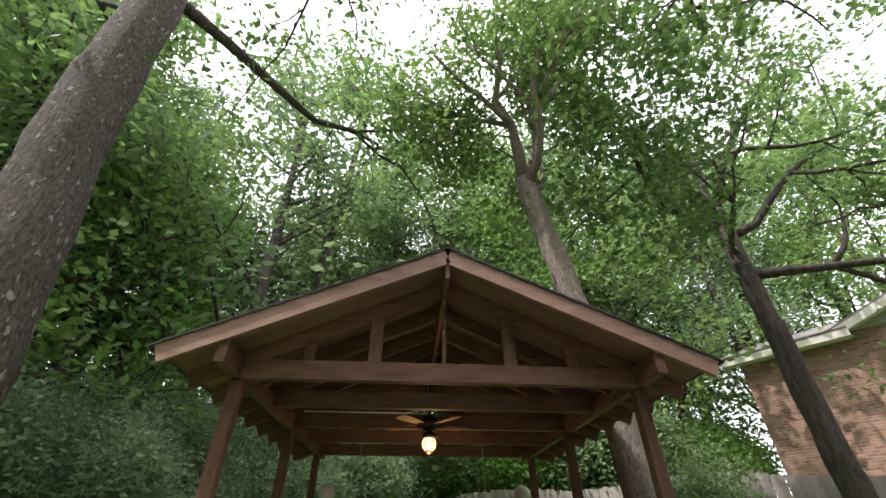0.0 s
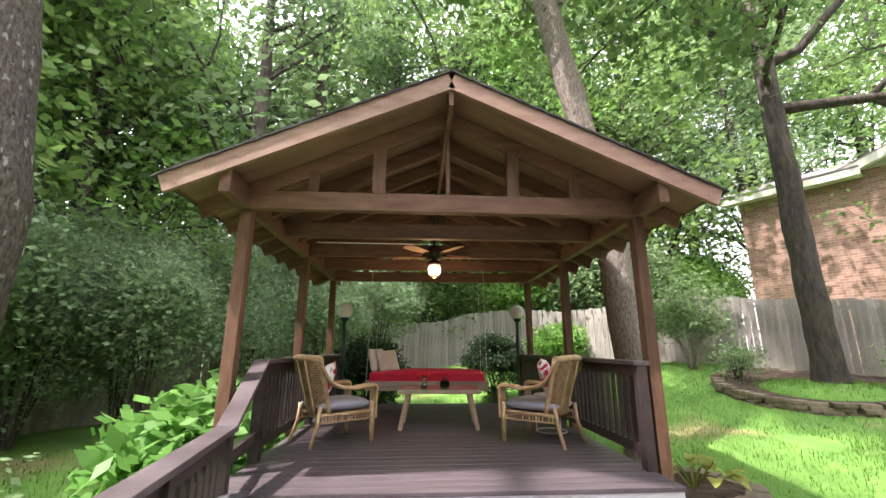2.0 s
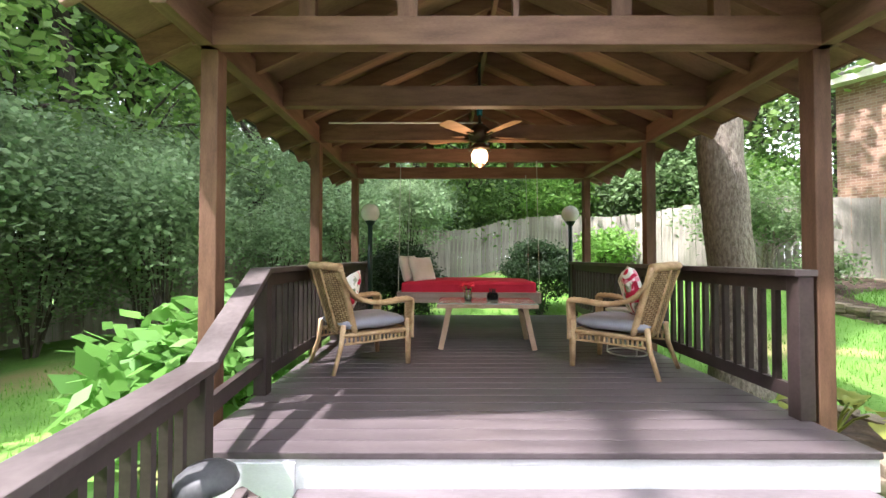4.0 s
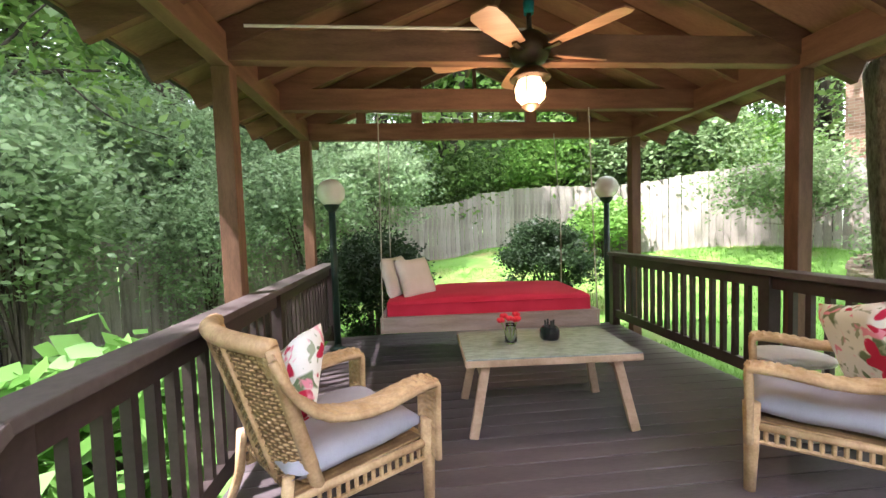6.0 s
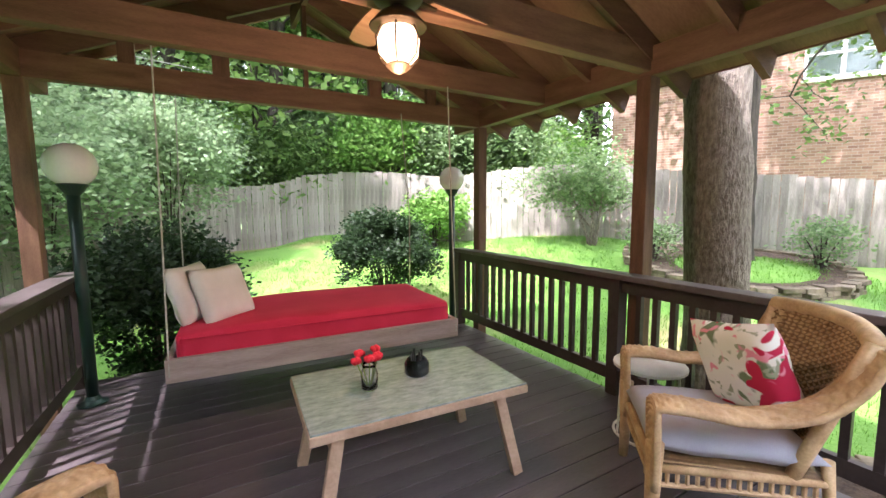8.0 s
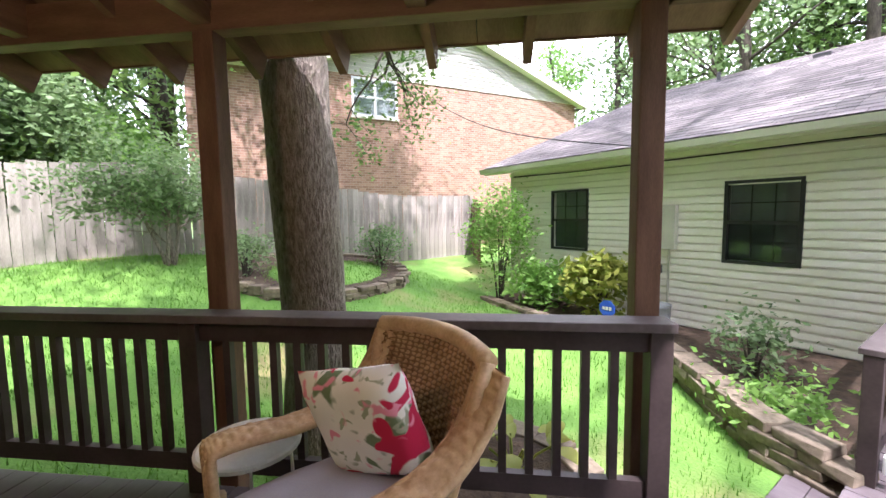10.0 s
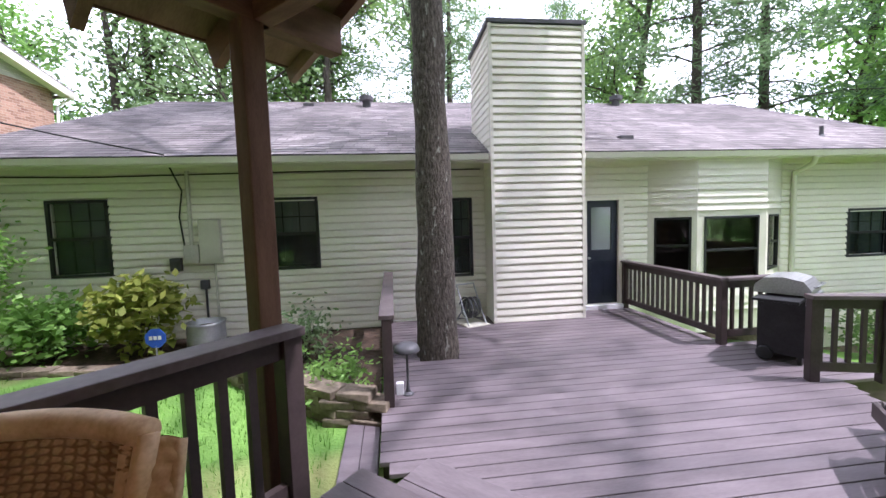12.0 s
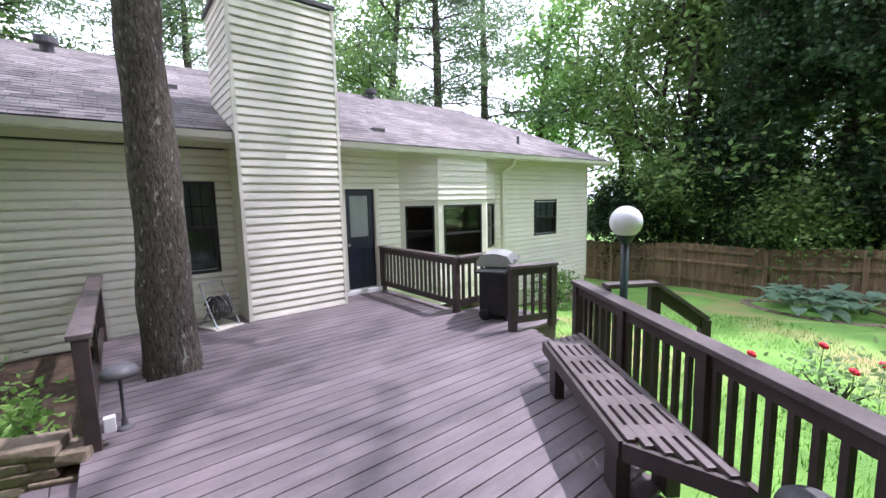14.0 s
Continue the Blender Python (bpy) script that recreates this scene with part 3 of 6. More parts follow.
def build_rails():
    rail_run((1.72, -0.02, 0), (1.72, 4.24, 0), 0.895, (0.0, 0.5, 1.0))
    rail_run((-1.72, 0.42, 0), (-1.72, 4.24, 0), 0.895, (0.0, 0.5, 1.0))
    # stair railing that climbs from the lower deck to the gazebo
    t = thing("stair_railing", "sloping dark brown timber stair railing beside the steps", "railing", kind="structure")
    a, b = Vector((-1.58, -0.56, 0.45)), Vector((-1.72, 0.38, 0.875))
    part("cap_rail", beam(bmesh.new(), a, b, 0.14, 0.04, 0.006), RAILTOP, t, "worn grey-brown top board")
    part("upper_rail", beam(bmesh.new(), a - Vector((0, 0, 0.07)), b - Vector((0, 0, 0.07)), 0.04, 0.095), RAIL, t)
    part("lower_rail", beam(bmesh.new(), (-1.59, -0.52, 0.235), (-1.72, 0.38, 0.215), 0.04, 0.09), RAIL, t)
    rail_run(Vector((-1.15, -3.40, LOW)), Vector((-1.57, -0.58, LOW)), 0.835, (0.0, 0.33, 0.66, 1.0))
    rail_run(hw(4.10, 3.15, LOW), hw(4.10, 0.12, LOW), 0.86, (0.0, 1.0), gap=3.5)
    rail_run(hw(-0.10, 0.06, LOW), hw(-0.10, 2.22, LOW), 0.86, (0.0, 1.0))
    rail_run(hw(-0.16, 2.24, LOW), hw(-0.95, 2.24, LOW), 0.86, (1.0,))
    rail_run(hw(-0.04, 3.40, LOW), hw(-0.62, 3.58, LOW), 0.86, (0.0, 1.0))
    # short railing down the lawn steps
    t = thing("stair_railing", "short dark brown railing down to the lawn", "railing", kind="structure")
    p, q, r = Vector((-1.30, -3.02, 0.50)), Vector((-1.80, -3.12, 0.50)), Vector((-2.35, -3.24, 0.12))
    part("cap_rail", beam(bmesh.new(), p, q, 0.14, 0.04, 0.006), RAILTOP, t)
    part("cap_rail", beam(bmesh.new(), q, r, 0.14, 0.04, 0.006), RAILTOP, t)
    part("upper_rail", beam(bmesh.new(), q - Vector((0, 0, 0.08)), r - Vector((0, 0, 0.08)), 0.04, 0.10), RAIL, t)
    for v in (p, q, r):
        part("newel_post", boxed(v.x - 0.045, v.y - 0.045, -0.82, v.x + 0.045, v.y + 0.045, v.z - 0.022), RAIL, t)


def build_lower_deck():
    base = thing("lower_deck", "large greyish brown painted deck of boards laid parallel to the house", "deck", kind="structure")
    def span(n):
        # extent of a board along the house at distance n from its wall
        s0, s1 = -0.18, 4.17
        if 2.2 < n < 3.45:
            s0 = -0.95
        elif n >= 3.45:
            s0 = -0.35 + (n - 3.45) * 0.45
        if n > 4.35:
            s0 = 0.05 + (n - 4.35) * 0.92
        if n > 4.05:
            s1 = 4.17 - (n - 4.05) * 1.04
        return s0, s1
    n, w, inv = 0.04, 0.143, HOUSE.inverted()
    while n < 6.8:
        s0, s1 = span(n + w / 2)
        holes = [(3.05, 3.95)] if 1.40 < n < 2.03 else []
        for a, b in ([(s0, 3.26), (3.74, s1)] if holes else [(s0, s1)]):
            if b - a > 0.12:
                ob = part("deck_board", boxed(a, n, LOW - 0.035, b, n + w - 0.010, LOW, bev=0.005), DECK, base)
        n += w
    base.matrix_basis = HOUSE
    f = thing("deck_skirt", "dark timber joists and skirt under the deck", "deck frame", HOUSE, kind="structure")
    part("skirt", boxed(4.10, 0.1, -0.85, 4.15, 3.95, LOW - 0.037), RAIL, f)
    part("skirt", boxed(-0.9, 3.40, -0.85, -0.3, 3.44, LOW - 0.037), RAIL, f)
    part("skirt", boxed(-0.17, 0.02, -0.85, -0.13, 2.2, LOW - 0.037), RAIL, f)
    s = thing("side_step", "low brown step at the edge of the deck", "steps", HOUSE, kind="structure")
    part("tread", boxed(4.19, 3.2, LOW - 0.16, 4.33, 4.15, LOW - 0.12, bev=0.005), DECK, s)
    part("tread", boxed(4.335, 3.2, LOW - 0.16, 4.48, 4.25, LOW - 0.12, bev=0.005), DECK, s)
    part("riser", boxed(4.20, 3.22, -0.8, 4.46, 4.1, LOW - 0.162), RAIL, s)


build_gazebo_deck()
build_gazebo()
build_rails()
build_lower_deck()


# ---- house ----
def lap_board(a, b, n, z, z1, parent, material=None):
    """A lap-siding board: an overhanging lip, a flat face and a coved top edge that holds the shadow line."""
    prof = ((-0.012, z), (0.031, z), (0.033, z + 0.010), (0.024, z + (z1 - z) * 0.70), (0.0, z + (z1 - z) * 0.88), (-0.004, z1))
    verts = [(x, n + d, h) for d, h in prof for x in (a, b)]
    raw("siding_board", verts, [(2 * k, 2 * k + 1, 2 * k + 3, 2 * k + 2) for k in range(5)], material or SIDING, parent)


def build_house():
    h = thing("house", "single-storey house with cream lap siding and grey hip roof", "house", HOUSE)
    z_top, z_bot = 2.30, -0.42
    front = [  # openings: s0, s1, z0, z1
        (8.33, 9.10, 0.67, 1.75), (5.23, 6.02, 0.65, 1.72), (2.70, 3.10, 0.40, 1.64), (0.0, 0.60, -0.27, 1.58), (-5.60, -4.74, 0.40, 1.25)]
    def wall(s0, s1, holes, name="wall", z_bot=z_bot):
        cuts = sorted({s0, s1, *(v for o in holes for v in o[:2])})
        zc = sorted({z_bot - 0.4, z_top, *(v for o in holes for v in o[2:])})
        bm = bmesh.new()
        for a, b in zip(cuts, cuts[1:]):
            for c, d in zip(zc, zc[1:]):
                if not any(o[0] <= a and b <= o[1] and o[2] <= c and d <= o[3] for o in holes):
                    box(bm, a, -0.14, c, b, -0.012, d)
        w = part(name, bm, SIDING, h)
        lap, z = 0.118, z_bot
        while z < z_top - 0.02:
            z1 = min(z + lap, z_top)
            mid = (z + z1) / 2
            spans, cur = [], s0
            for o in sorted(o for o in holes if o[2] - 0.03 < mid < o[3] + 0.03):
                spans.append((cur, o[0] - 0.05))
                cur = o[1] + 0.05
            spans.append((cur, s1))
            for a, b in spans:
                if b - a > 0.03:
                    lap_board(a, b, 0.0, z, z1, w)
            z += lap
        return w
    wall(-0.55, 10.28, [o for o in front if o[0] > -0.5])
    wall(-7.14, -3.25, [front[-1]], z_bot=-1.01)
    bm = bmesh.new()
    box(bm, -7.14, -8.2, -1.6, -7.0, -0.15, z_top)
    box(bm, 10.14, -8.2, -0.8, 10.28, -0.15, z_top)
    box(bm, -7.0, -8.2, -0.8, 10.14, -8.06, z_top)
    part("outer_wall", bm, SIDING, h)
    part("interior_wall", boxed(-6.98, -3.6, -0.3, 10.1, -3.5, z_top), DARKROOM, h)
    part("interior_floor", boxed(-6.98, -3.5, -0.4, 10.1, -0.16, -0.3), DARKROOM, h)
    for s, zc in ((-7.15, -1.02), (10.23, z_bot)):
        part("corner_trim", boxed(s, -0.05, zc, s + 0.06, 0.036, z_top), TRIM, h)

    def window(o, grid=True, n=0.0, rot=None):
        s0, s1, z0, z1 = o
        w = thing("window", "", "")
        w.parent = h
        f = 0.045
        bm = bmesh.new()
        for a in ((s0 - f, z0 - f, s1 + f, z0), (s0 - f, z1, s1 + f, z1 + f), (s0 - f, z0, s0, z1), (s1, z0, s1 + f, z1), (s0, (z0 + z1) / 2 - 0.025, s1, (z0 + z1) / 2 + 0.025)):
            box(bm, a[0], -0.06, a[1], a[2], 0.036, a[3])
        part("window_frame", bm, BLACK, w, "black window frame")
        if grid:
            bm = bmesh.new()
            for k in (1, 2):
                x = s0 + (s1 - s0) * k / 3
                box(bm, x - 0.008, -0.048, z0, x + 0.008, -0.034, z1)
            for k in (0.25, 0.75):
                z = z0 + (z1 - z0) * k
                box(bm, s0, -0.047, z - 0.008, s1, -0.035, z + 0.008)
            part("muntin", bm, BLACK, w)
        part("pane", boxed(s0, -0.034, z0, s1, -0.030, z1), PANE, w).visible_shadow = False
        zm = (z0 + z1) / 2
        # Added panels behind the glass carry the reflected tone of each sash.
        part("roller_shade", boxed(s0, -0.085, zm, s1, -0.080, z1), REFLECT_UP, w, "grey-teal panel imitating reflections in the upper sash")
        part("insect_screen", boxed(s0, -0.062, z0, s1, -0.059, zm), REFLECT_LOW, w, "dark panel imitating reflections in the lower sash")
        return w
    for o in (front[0], front[1], front[2], front[4]):
        window(o)
    # bay window
    bay = [(-0.55, 0.0), (-1.22, 0.40), (-2.56, 0.40), (-3.25, 0.0)]
    for (a0, n0), (a1, n1), o, cut in zip(bay, bay[1:], ((0.12, 0.70), (0.14, 1.20), (0.12, 0.70)), (0, 1, 2)):
        p, q = Vector((a0, n0, 0)), Vector((a1, n1, 0))
        d = (q - p).length
        m = Matrix.Translation(p) @ Matrix.Rotation(math.atan2(q.y - p.y, q.x - p.x), 4, "Z")
        bw = thing("bay_wall", "", "")
        bw.parent, bw.matrix_basis = h, m
        z0, z1 = (0.24, 1.24) if cut != 1 else (0.06, 1.24)
        bm = bmesh.new()
        for c in ((0, -0.8, d, z0), (0, z1, d, z_top), (0, z0, o[0], z1), (o[1], z0, d, z1)):
            box(bm, c[0], -0.0, c[1], c[2], 0.06, c[3])
        part("panel", bm, TRIM, bw)
        z = z_bot
        while z < z_top - 0.02:
            if z + 0.118 < z0 - 0.03 or z > z1 + 0.06:
                raw("siding_board", [(0, -0.024, z), (d, -0.024, z), (d, -0.001, z + 0.116), (0, -0.001, z + 0.116)], [(0, 1, 2, 3)], SIDING, bw)
            z += 0.118
        bm = bmesh.new()
        for c in ((o[0], z0, o[1], z0 + 0.04), (o[0], z1 - 0.04, o[1], z1), (o[0], z0, o[0] + 0.035, z1), (o[1] - 0.035, z0, o[1], z1), (o[0], (z0 + z1) / 2 - 0.02, o[1], (z0 + z1) / 2 + 0.02)):
            box(bm, c[0], -0.012, c[1], c[2], 0.05, c[3])
        part("window_frame", bm, BLACK, bw)
        part("pane", boxed(o[0], 0.02, z0, o[1], 0.024, z1), PANE, bw).visible_shadow = False
    # door
    d = thing("door", "", "")
    d.parent = h
    bm = bmesh.new()
    box(bm, -0.09, -0.10, -0.30, 0.0, 0.03, 1.66)
    box(bm, 0.60, -0.10, -0.30, 0.69, 0.03, 1.66)
    box(bm, 0.0, -0.10, 1.58, 0.60, 0.03, 1.66)
    part("door_frame", bm, TRIM, d, "white door frame")
    part("threshold", boxed(-0.09, -0.12, LOW, 0.69, 0.09, -0.28, bev=0.008), WHITE_PAINT, d)
    bm = bmesh.new()
    box(bm, 0.002, -0.075, -0.27, 0.598, -0.035, 0.70)
    box(bm, 0.002, -0.075, 1.46, 0.598, -0.035, 1.578)
    box(bm, 0.002, -0.075, 0.70, 0.11, -0.035, 1.46)
    box(bm, 0.49, -0.075, 0.70, 0.598, -0.035, 1.46)
    box(bm, 0.10, -0.036, -0.13, 0.27, -0.028, 0.5, bev=0.004)
    box(bm, 0.33, -0.036, -0.13, 0.50, -0.028, 0.5, bev=0.004)
    part("door_leaf", bm, NAVY, d, "navy panelled half-glazed door")
    part("blind", boxed(0.11, -0.072, 0.70, 0.49, -0.066, 1.46), BLIND, d, "pale closed blind")
    part("pane", boxed(0.11, -0.050, 0.70, 0.49, -0.045, 1.46), CLEAR, d).visible_shadow = False
    part("door_handle", ball(bmesh.new(), 0.028, (0.545, -0.005, 0.56), 12, 8), STEEL, d)
    # chimney chase
    c = thing("chimney", "", "")
    c.parent = h
    s0, s1, n1, zt = 0.90, 2.44, 0.55, 4.30
    part("chase", boxed(s0 + 0.02, -0.9, LOW, s1 - 0.02, n1 - 0.02, zt), SIDING, c)
    z = LOW + 0.004
    while z < zt - 0.03:
        z1 = min(z + 0.118, zt)
        lap_board(s0, s1, n1 - 0.018, z, z1, c)
        for s, o in ((s0, 1), (s1, -1)):
            raw("siding_board", [(s, 0.0 - 0.9, z), (s, n1, z), (s + o * 0.016, n1, z1), (s + o * 0.016, -0.9, z1), (s + o * 0.02, -0.9, z), (s + o * 0.02, n1, z)], [(0, 1, 2, 3), (4, 5, 1, 0)], SIDING, c)
        z += 0.118
    for s in (s0 - 0.004, s1 - 0.046):
        part("corner_trim", boxed(s, n1 - 0.045, LOW + 0.002, s + 0.05, n1 + 0.016, zt), TRIM, c)
    part("chimney_cap", boxed(s0 - 0.03, -0.93, zt, s1 + 0.03, n1 + 0.03, zt + 0.07, bev=0.01), DARKGREY, c, "dark metal chimney cap")
    part("flue_cap", lathe(bmesh.new(), [(0.16, 0), (0.16, 0.09), (0.22, 0.10), (0.10, 0.17), (0.01, 0.18)], 16, (1.45, -0.2, zt + 0.07)), DARKGREY, c)
    # hip roof laid in courses of shingles
    e, za, zr = 0.45, 2.36, 4.33
    lo = ((-7.62, 0.45), (10.76, 0.45), (10.76, -8.5), (-7.62, -8.5))
    hi = ((-5.95, -4.0), (9.55, -4.0), (9.55, -4.05), (-5.95, -4.05))
    roof = thing("roof", "", "")
    roof.parent = h
    verts = [(s, n, za) for s, n in lo] + [(s, n, zr) for s, n in hi]
    raw("roof_deck", verts, [(0, 1, 5, 4), (1, 2, 6, 5), (2, 3, 7, 6), (3, 0, 4, 7)], DARK_SHINGLE, roof)
    rng = np.random.default_rng(8)
    rows = 32
    vs, fs = [], []
    for r in range(rows):
        t0, t1 = r / rows, min(1, (r + 1.15) / rows)
        left0, right0 = -7.62 + (7.62 - 5.95) * t0, 10.76 - (10.76 - 9.55) * t0
        s = left0
        while s < right0 - 0.02:
            w = min(rng.uniform(0.16, 0.34), right0 - s)
            lift = 0.014 + rng.uniform(0, 0.006)
            for sx, t, dz in ((s, t0, lift), (s + w - 0.006, t0, lift), (s + w - 0.006, t1, 0.006), (s, t1, 0.006)):
                lim0, lim1 = -7.62 + 1.67 * t, 10.76 - 1.21 * t
                vs.append((min(max(sx, lim0), lim1), e - 4.45 * t, za + (zr - za) * t + dz))
            fs.append((len(vs) - 4, len(vs) - 3, len(vs) - 2, len(vs) - 1))
            s += w
    sh = raw("shingles", vs, fs, SHINGLE, roof)
    tagged(sh, "weathered grey asphalt shingles", kind="stuff")
    part("ridge_cap", tube(bmesh.new(), [(-5.95, -4.02, zr), (9.55, -4.02, zr)], 0.05, 8), SHINGLE, roof)
    part("fascia", boxed(-7.60, 0.405, za - 0.15, 10.74, 0.43, za - 0.01), TRIM, roof)
    part("soffit", boxed(-7.60, 0.0, za - 0.10, 10.74, 0.40, za - 0.075), SOFFIT, roof, "yellowish soffit")
    bm = bmesh.new()
    prof = [(0.435, za - 0.02), (0.435, za - 0.10), (0.47, za - 0.125), (0.53, za - 0.11), (0.55, za - 0.02), (0.535, za - 0.02), (0.52, za - 0.095), (0.45, za - 0.095)]
    ends = [[bm.verts.new((s, n, z)) for n, z in prof] for s in (-7.62, 0.86)]
    ends += [[bm.verts.new((s, n, z)) for n, z in prof] for s in (2.48, 10.78)]
    for a, b in ((ends[0], ends[1]), (ends[2], ends[3])):
        for k in range(len(prof)):
            bm.faces.new((a[k], a[(k + 1) % len(prof)], b[(k + 1) % len(prof)], b[k]))
    part("gutter", bm, TRIM, roof, "cream metal gutter")
    part("downspout", tube(bmesh.new(), [(-3.42, 0.50, 2.24), (-3.44, 0.42, 2.12), (-3.46, 0.08, 1.98), (-3.47, 0.06, 1.8), (-3.47, 0.06, -0.6)], 0.045, 8), TRIM, h, "cream metal downspout")
    for s, t, k in ((7.6, 0.92, 0), (4.5, 0.9, 1), (5.9, 0.93, 2), (-2.2, 0.97, 1), (-0.35, 0.18, 2), (0.5, 0.55, 2), (2.9, 0.52, 2), (-4.6, 0.2, 0)):
        n, z = e - 4.45 * t, za + (zr - za) * t
        if k == 1:
            part("roof_vent", lathe(bmesh.new(), [(0.10, -0.05), (0.10, 0.13), (0.17, 0.15), (0.17, 0.25), (0.05, 0.29)], 14, (s, n, z)), DARKGREY, roof)
        elif k == 0:
            part("vent_pipe", lathe(bmesh.new(), [(0.09, -0.05), (0.04, 0.03), (0.035, 0.20), (0.03, 0.20)], 12, (s, n, z)), DARKGREY, roof)
        else:
            part("roof_vent", boxed(s - 0.13, n - 0.10, z - 0.03, s + 0.13, n + 0.06, z + 0.06, bev=0.012), DARKGREY, roof)
    # electric service
    part("meter_box", boxed(7.0, 0.015, 0.78, 7.22, 0.12, 1.06, bev=0.01), GREYBOX, h)
    part("meter_dial", lathe(bmesh.new(), [(0.085, 0), (0.085, 0.05), (0.06, 0.075), (0.01, 0.08)], 18), CLEAR, h).matrix_basis = pose(7.12, 0.12, 0.93, -90)
    part("breaker_box", boxed(6.68, 0.015, 0.76, 6.98, 0.13, 1.45, bev=0.01), GREYBOX, h)
    part("junction_box", boxed(7.28, 0.015, 0.66, 7.44, 0.10, 0.86, bev=0.008), DARKGREY, h)
    part("junction_box", boxed(6.90, 0.015, 0.36, 7.02, 0.10, 0.50, bev=0.008), DARKGREY, h)
    part("service_conduit", tube(bmesh.new(), [(7.12, 0.05, 1.06), (7.12, 0.05, 2.2)], 0.03, 8), GREYBOX, h)
    part("service_cable", tube(bmesh.new(), [(7.22, 0.05, 1.0), (7.27, 0.05, 1.5), (7.2, 0.06, 1.9), (7.22, 0.3, 2.2), (7.2, 0.55, 2.35)], 0.012, 6), CABLE, h)
    part("conduit", tube(bmesh.new(), [(6.8, 0.04, 0.76), (6.8, 0.04, -0.4)], 0.018, 8), GREYBOX, h)
    part("conduit", tube(bmesh.new(), [(6.96, 0.04, 0.36), (6.96, 0.04, -0.4)], 0.018, 8), DARKGREY, h)
    part("wall_cable", tube(bmesh.new(), [(10.2, 0.03, 2.16), (8.5, 0.03, 2.13), (5.0, 0.03, 2.17), (2.5, 0.03, 2.16)], 0.010, 6), CABLE, h)
    part("foundation", boxed(-7.1, -0.16, -2.6, -3.26, -0.015, -1.02), MOSS, h)
    part("foundation", boxed(-3.25, -0.16, -1.2, 10.25, -0.015, -0.425), MOSS, h)


build_house()


# ---- neighbouring brick house ----
def build_neighbour():
    a = math.degrees(math.atan2(-0.839, 0.545))
    nb = thing("brick_house", "two-storey red-brown brick house with pale siding gable", "house", pose(15.05, 5.0, 0, 0, 0, a))
    q0, q1, ze, zp, mid, g0 = -6.05, 9.76, 6.45, 8.57, 3.43, -2.9
    w0, w1, z0, z1 = -0.88, 0.86, 5.0, 6.4
    bm = bmesh.new()
    for c in ((q0, -0.6, q1, z0), (q0, z0, w0, z1), (w1, z0, q1, z1), (q0, z1, q1, ze)):
        box(bm, c[0], 0, c[1], c[2], 0.2, c[3])
    box(bm, q0, 0.2, -0.6, q0 + 0.2, 9, ze)
    box(bm, q1 - 0.2, 0.2, -0.6, q1, 9, ze)
    part("brick_wall", bm, BRICK, nb)
    gable = lambda q: ze + (zp - ze) * (1 - abs(q - mid) / (q1 - mid))
    z = ze
    g = thing("gable", "", "")
    g.parent = nb
    while z < zp - 0.1:
        half = (q1 - mid) * (1 - (z + 0.06 - ze) / (zp - ze))
        raw("siding_board", [(mid - half, -0.035, z), (mid + half, -0.035, z), (mid + half, -0.012, z + 0.15), (mid - half, -0.012, z + 0.15)], [(0, 1, 2, 3)], GABLE, g)
        z += 0.15
    raw("gable_wall", [(g0, 0, ze), (q1, 0, ze), (mid, 0, zp)], [(0, 1, 2)], SIDING, g)
    for e, o in ((g0 - 0.45, 1), (q1 + 0.45, -1)):
        ex = ze - 0.16
        part("barge_board", beam(bmesh.new(), (e, -0.42, ex), (mid, -0.42, zp + 0.12), 0.05, 0.24), TRIM, nb)
        part("roof", beam(bmesh.new(), (e, 4.3, ex + 0.16), (mid, 4.3, zp + 0.28), 9.5, 0.06), SHINGLE, nb)
        part("soffit", beam(bmesh.new(), (e, -0.2, ex - 0.04), (mid, -0.2, zp), 0.40, 0.02), TRIM, nb)
    part("wing_roof", beam(bmesh.new(), ((q0 + g0) / 2 - 0.25, -0.46, ze + 0.02), ((q0 + g0) / 2 - 0.25, 6.0, ze + 2.3), g0 - q0 + 0.9, 0.07), SHINGLE, nb)
    part("wing_fascia", boxed(q0 - 0.45, -0.47, ze - 0.24, g0 + 0.2, -0.42, ze - 0.03), TRIM, nb)
    part("wing_soffit", boxed(q0 - 0.45, -0.42, ze - 0.22, g0 + 0.2, -0.005, ze - 0.19), TRIM, nb)
    part("gutter", boxed(q1 + 0.36, -0.4, ze - 0.2, q1 + 0.48, 9, ze - 0.08), TRIM, nb)
    part("downspout", tube(bmesh.new(), [(q1 + 0.42, -0.3, ze - 0.2), (q1 + 0.1, -0.06, ze - 0.6), (q1 - 0.05, -0.06, 2)], 0.05, 8), WHITEMETAL, nb)
    win = thing("window", "", "")
    win.parent = nb
    bm = bmesh.new()
    for c in ((w0, z0, w1, z0 + 0.08), (w0, z1 - 0.08, w1, z1), (w0, z0, w0 + 0.07, z1), (w1 - 0.07, z0, w1, z1), (-0.06, z0, 0.04, z1), (w0, 5.67, w1, 5.73)):
        box(bm, c[0], -0.02, c[1], c[2], 0.08, c[3])
    part("window_frame", bm, WHITE_PAINT, win, "white window frame")
    part("pane", boxed(w0, 0.03, z0, w1, 0.04, z1), PANE, win)
    part("curtain", boxed(w0, 0.24, z0, w1, 0.26, z1), BLIND, win)
    part("window_sill", boxed(w0 - 0.05, -0.06, z0 - 0.07, w1 + 0.05, 0.05, z0), TRIM, win)


build_neighbour()


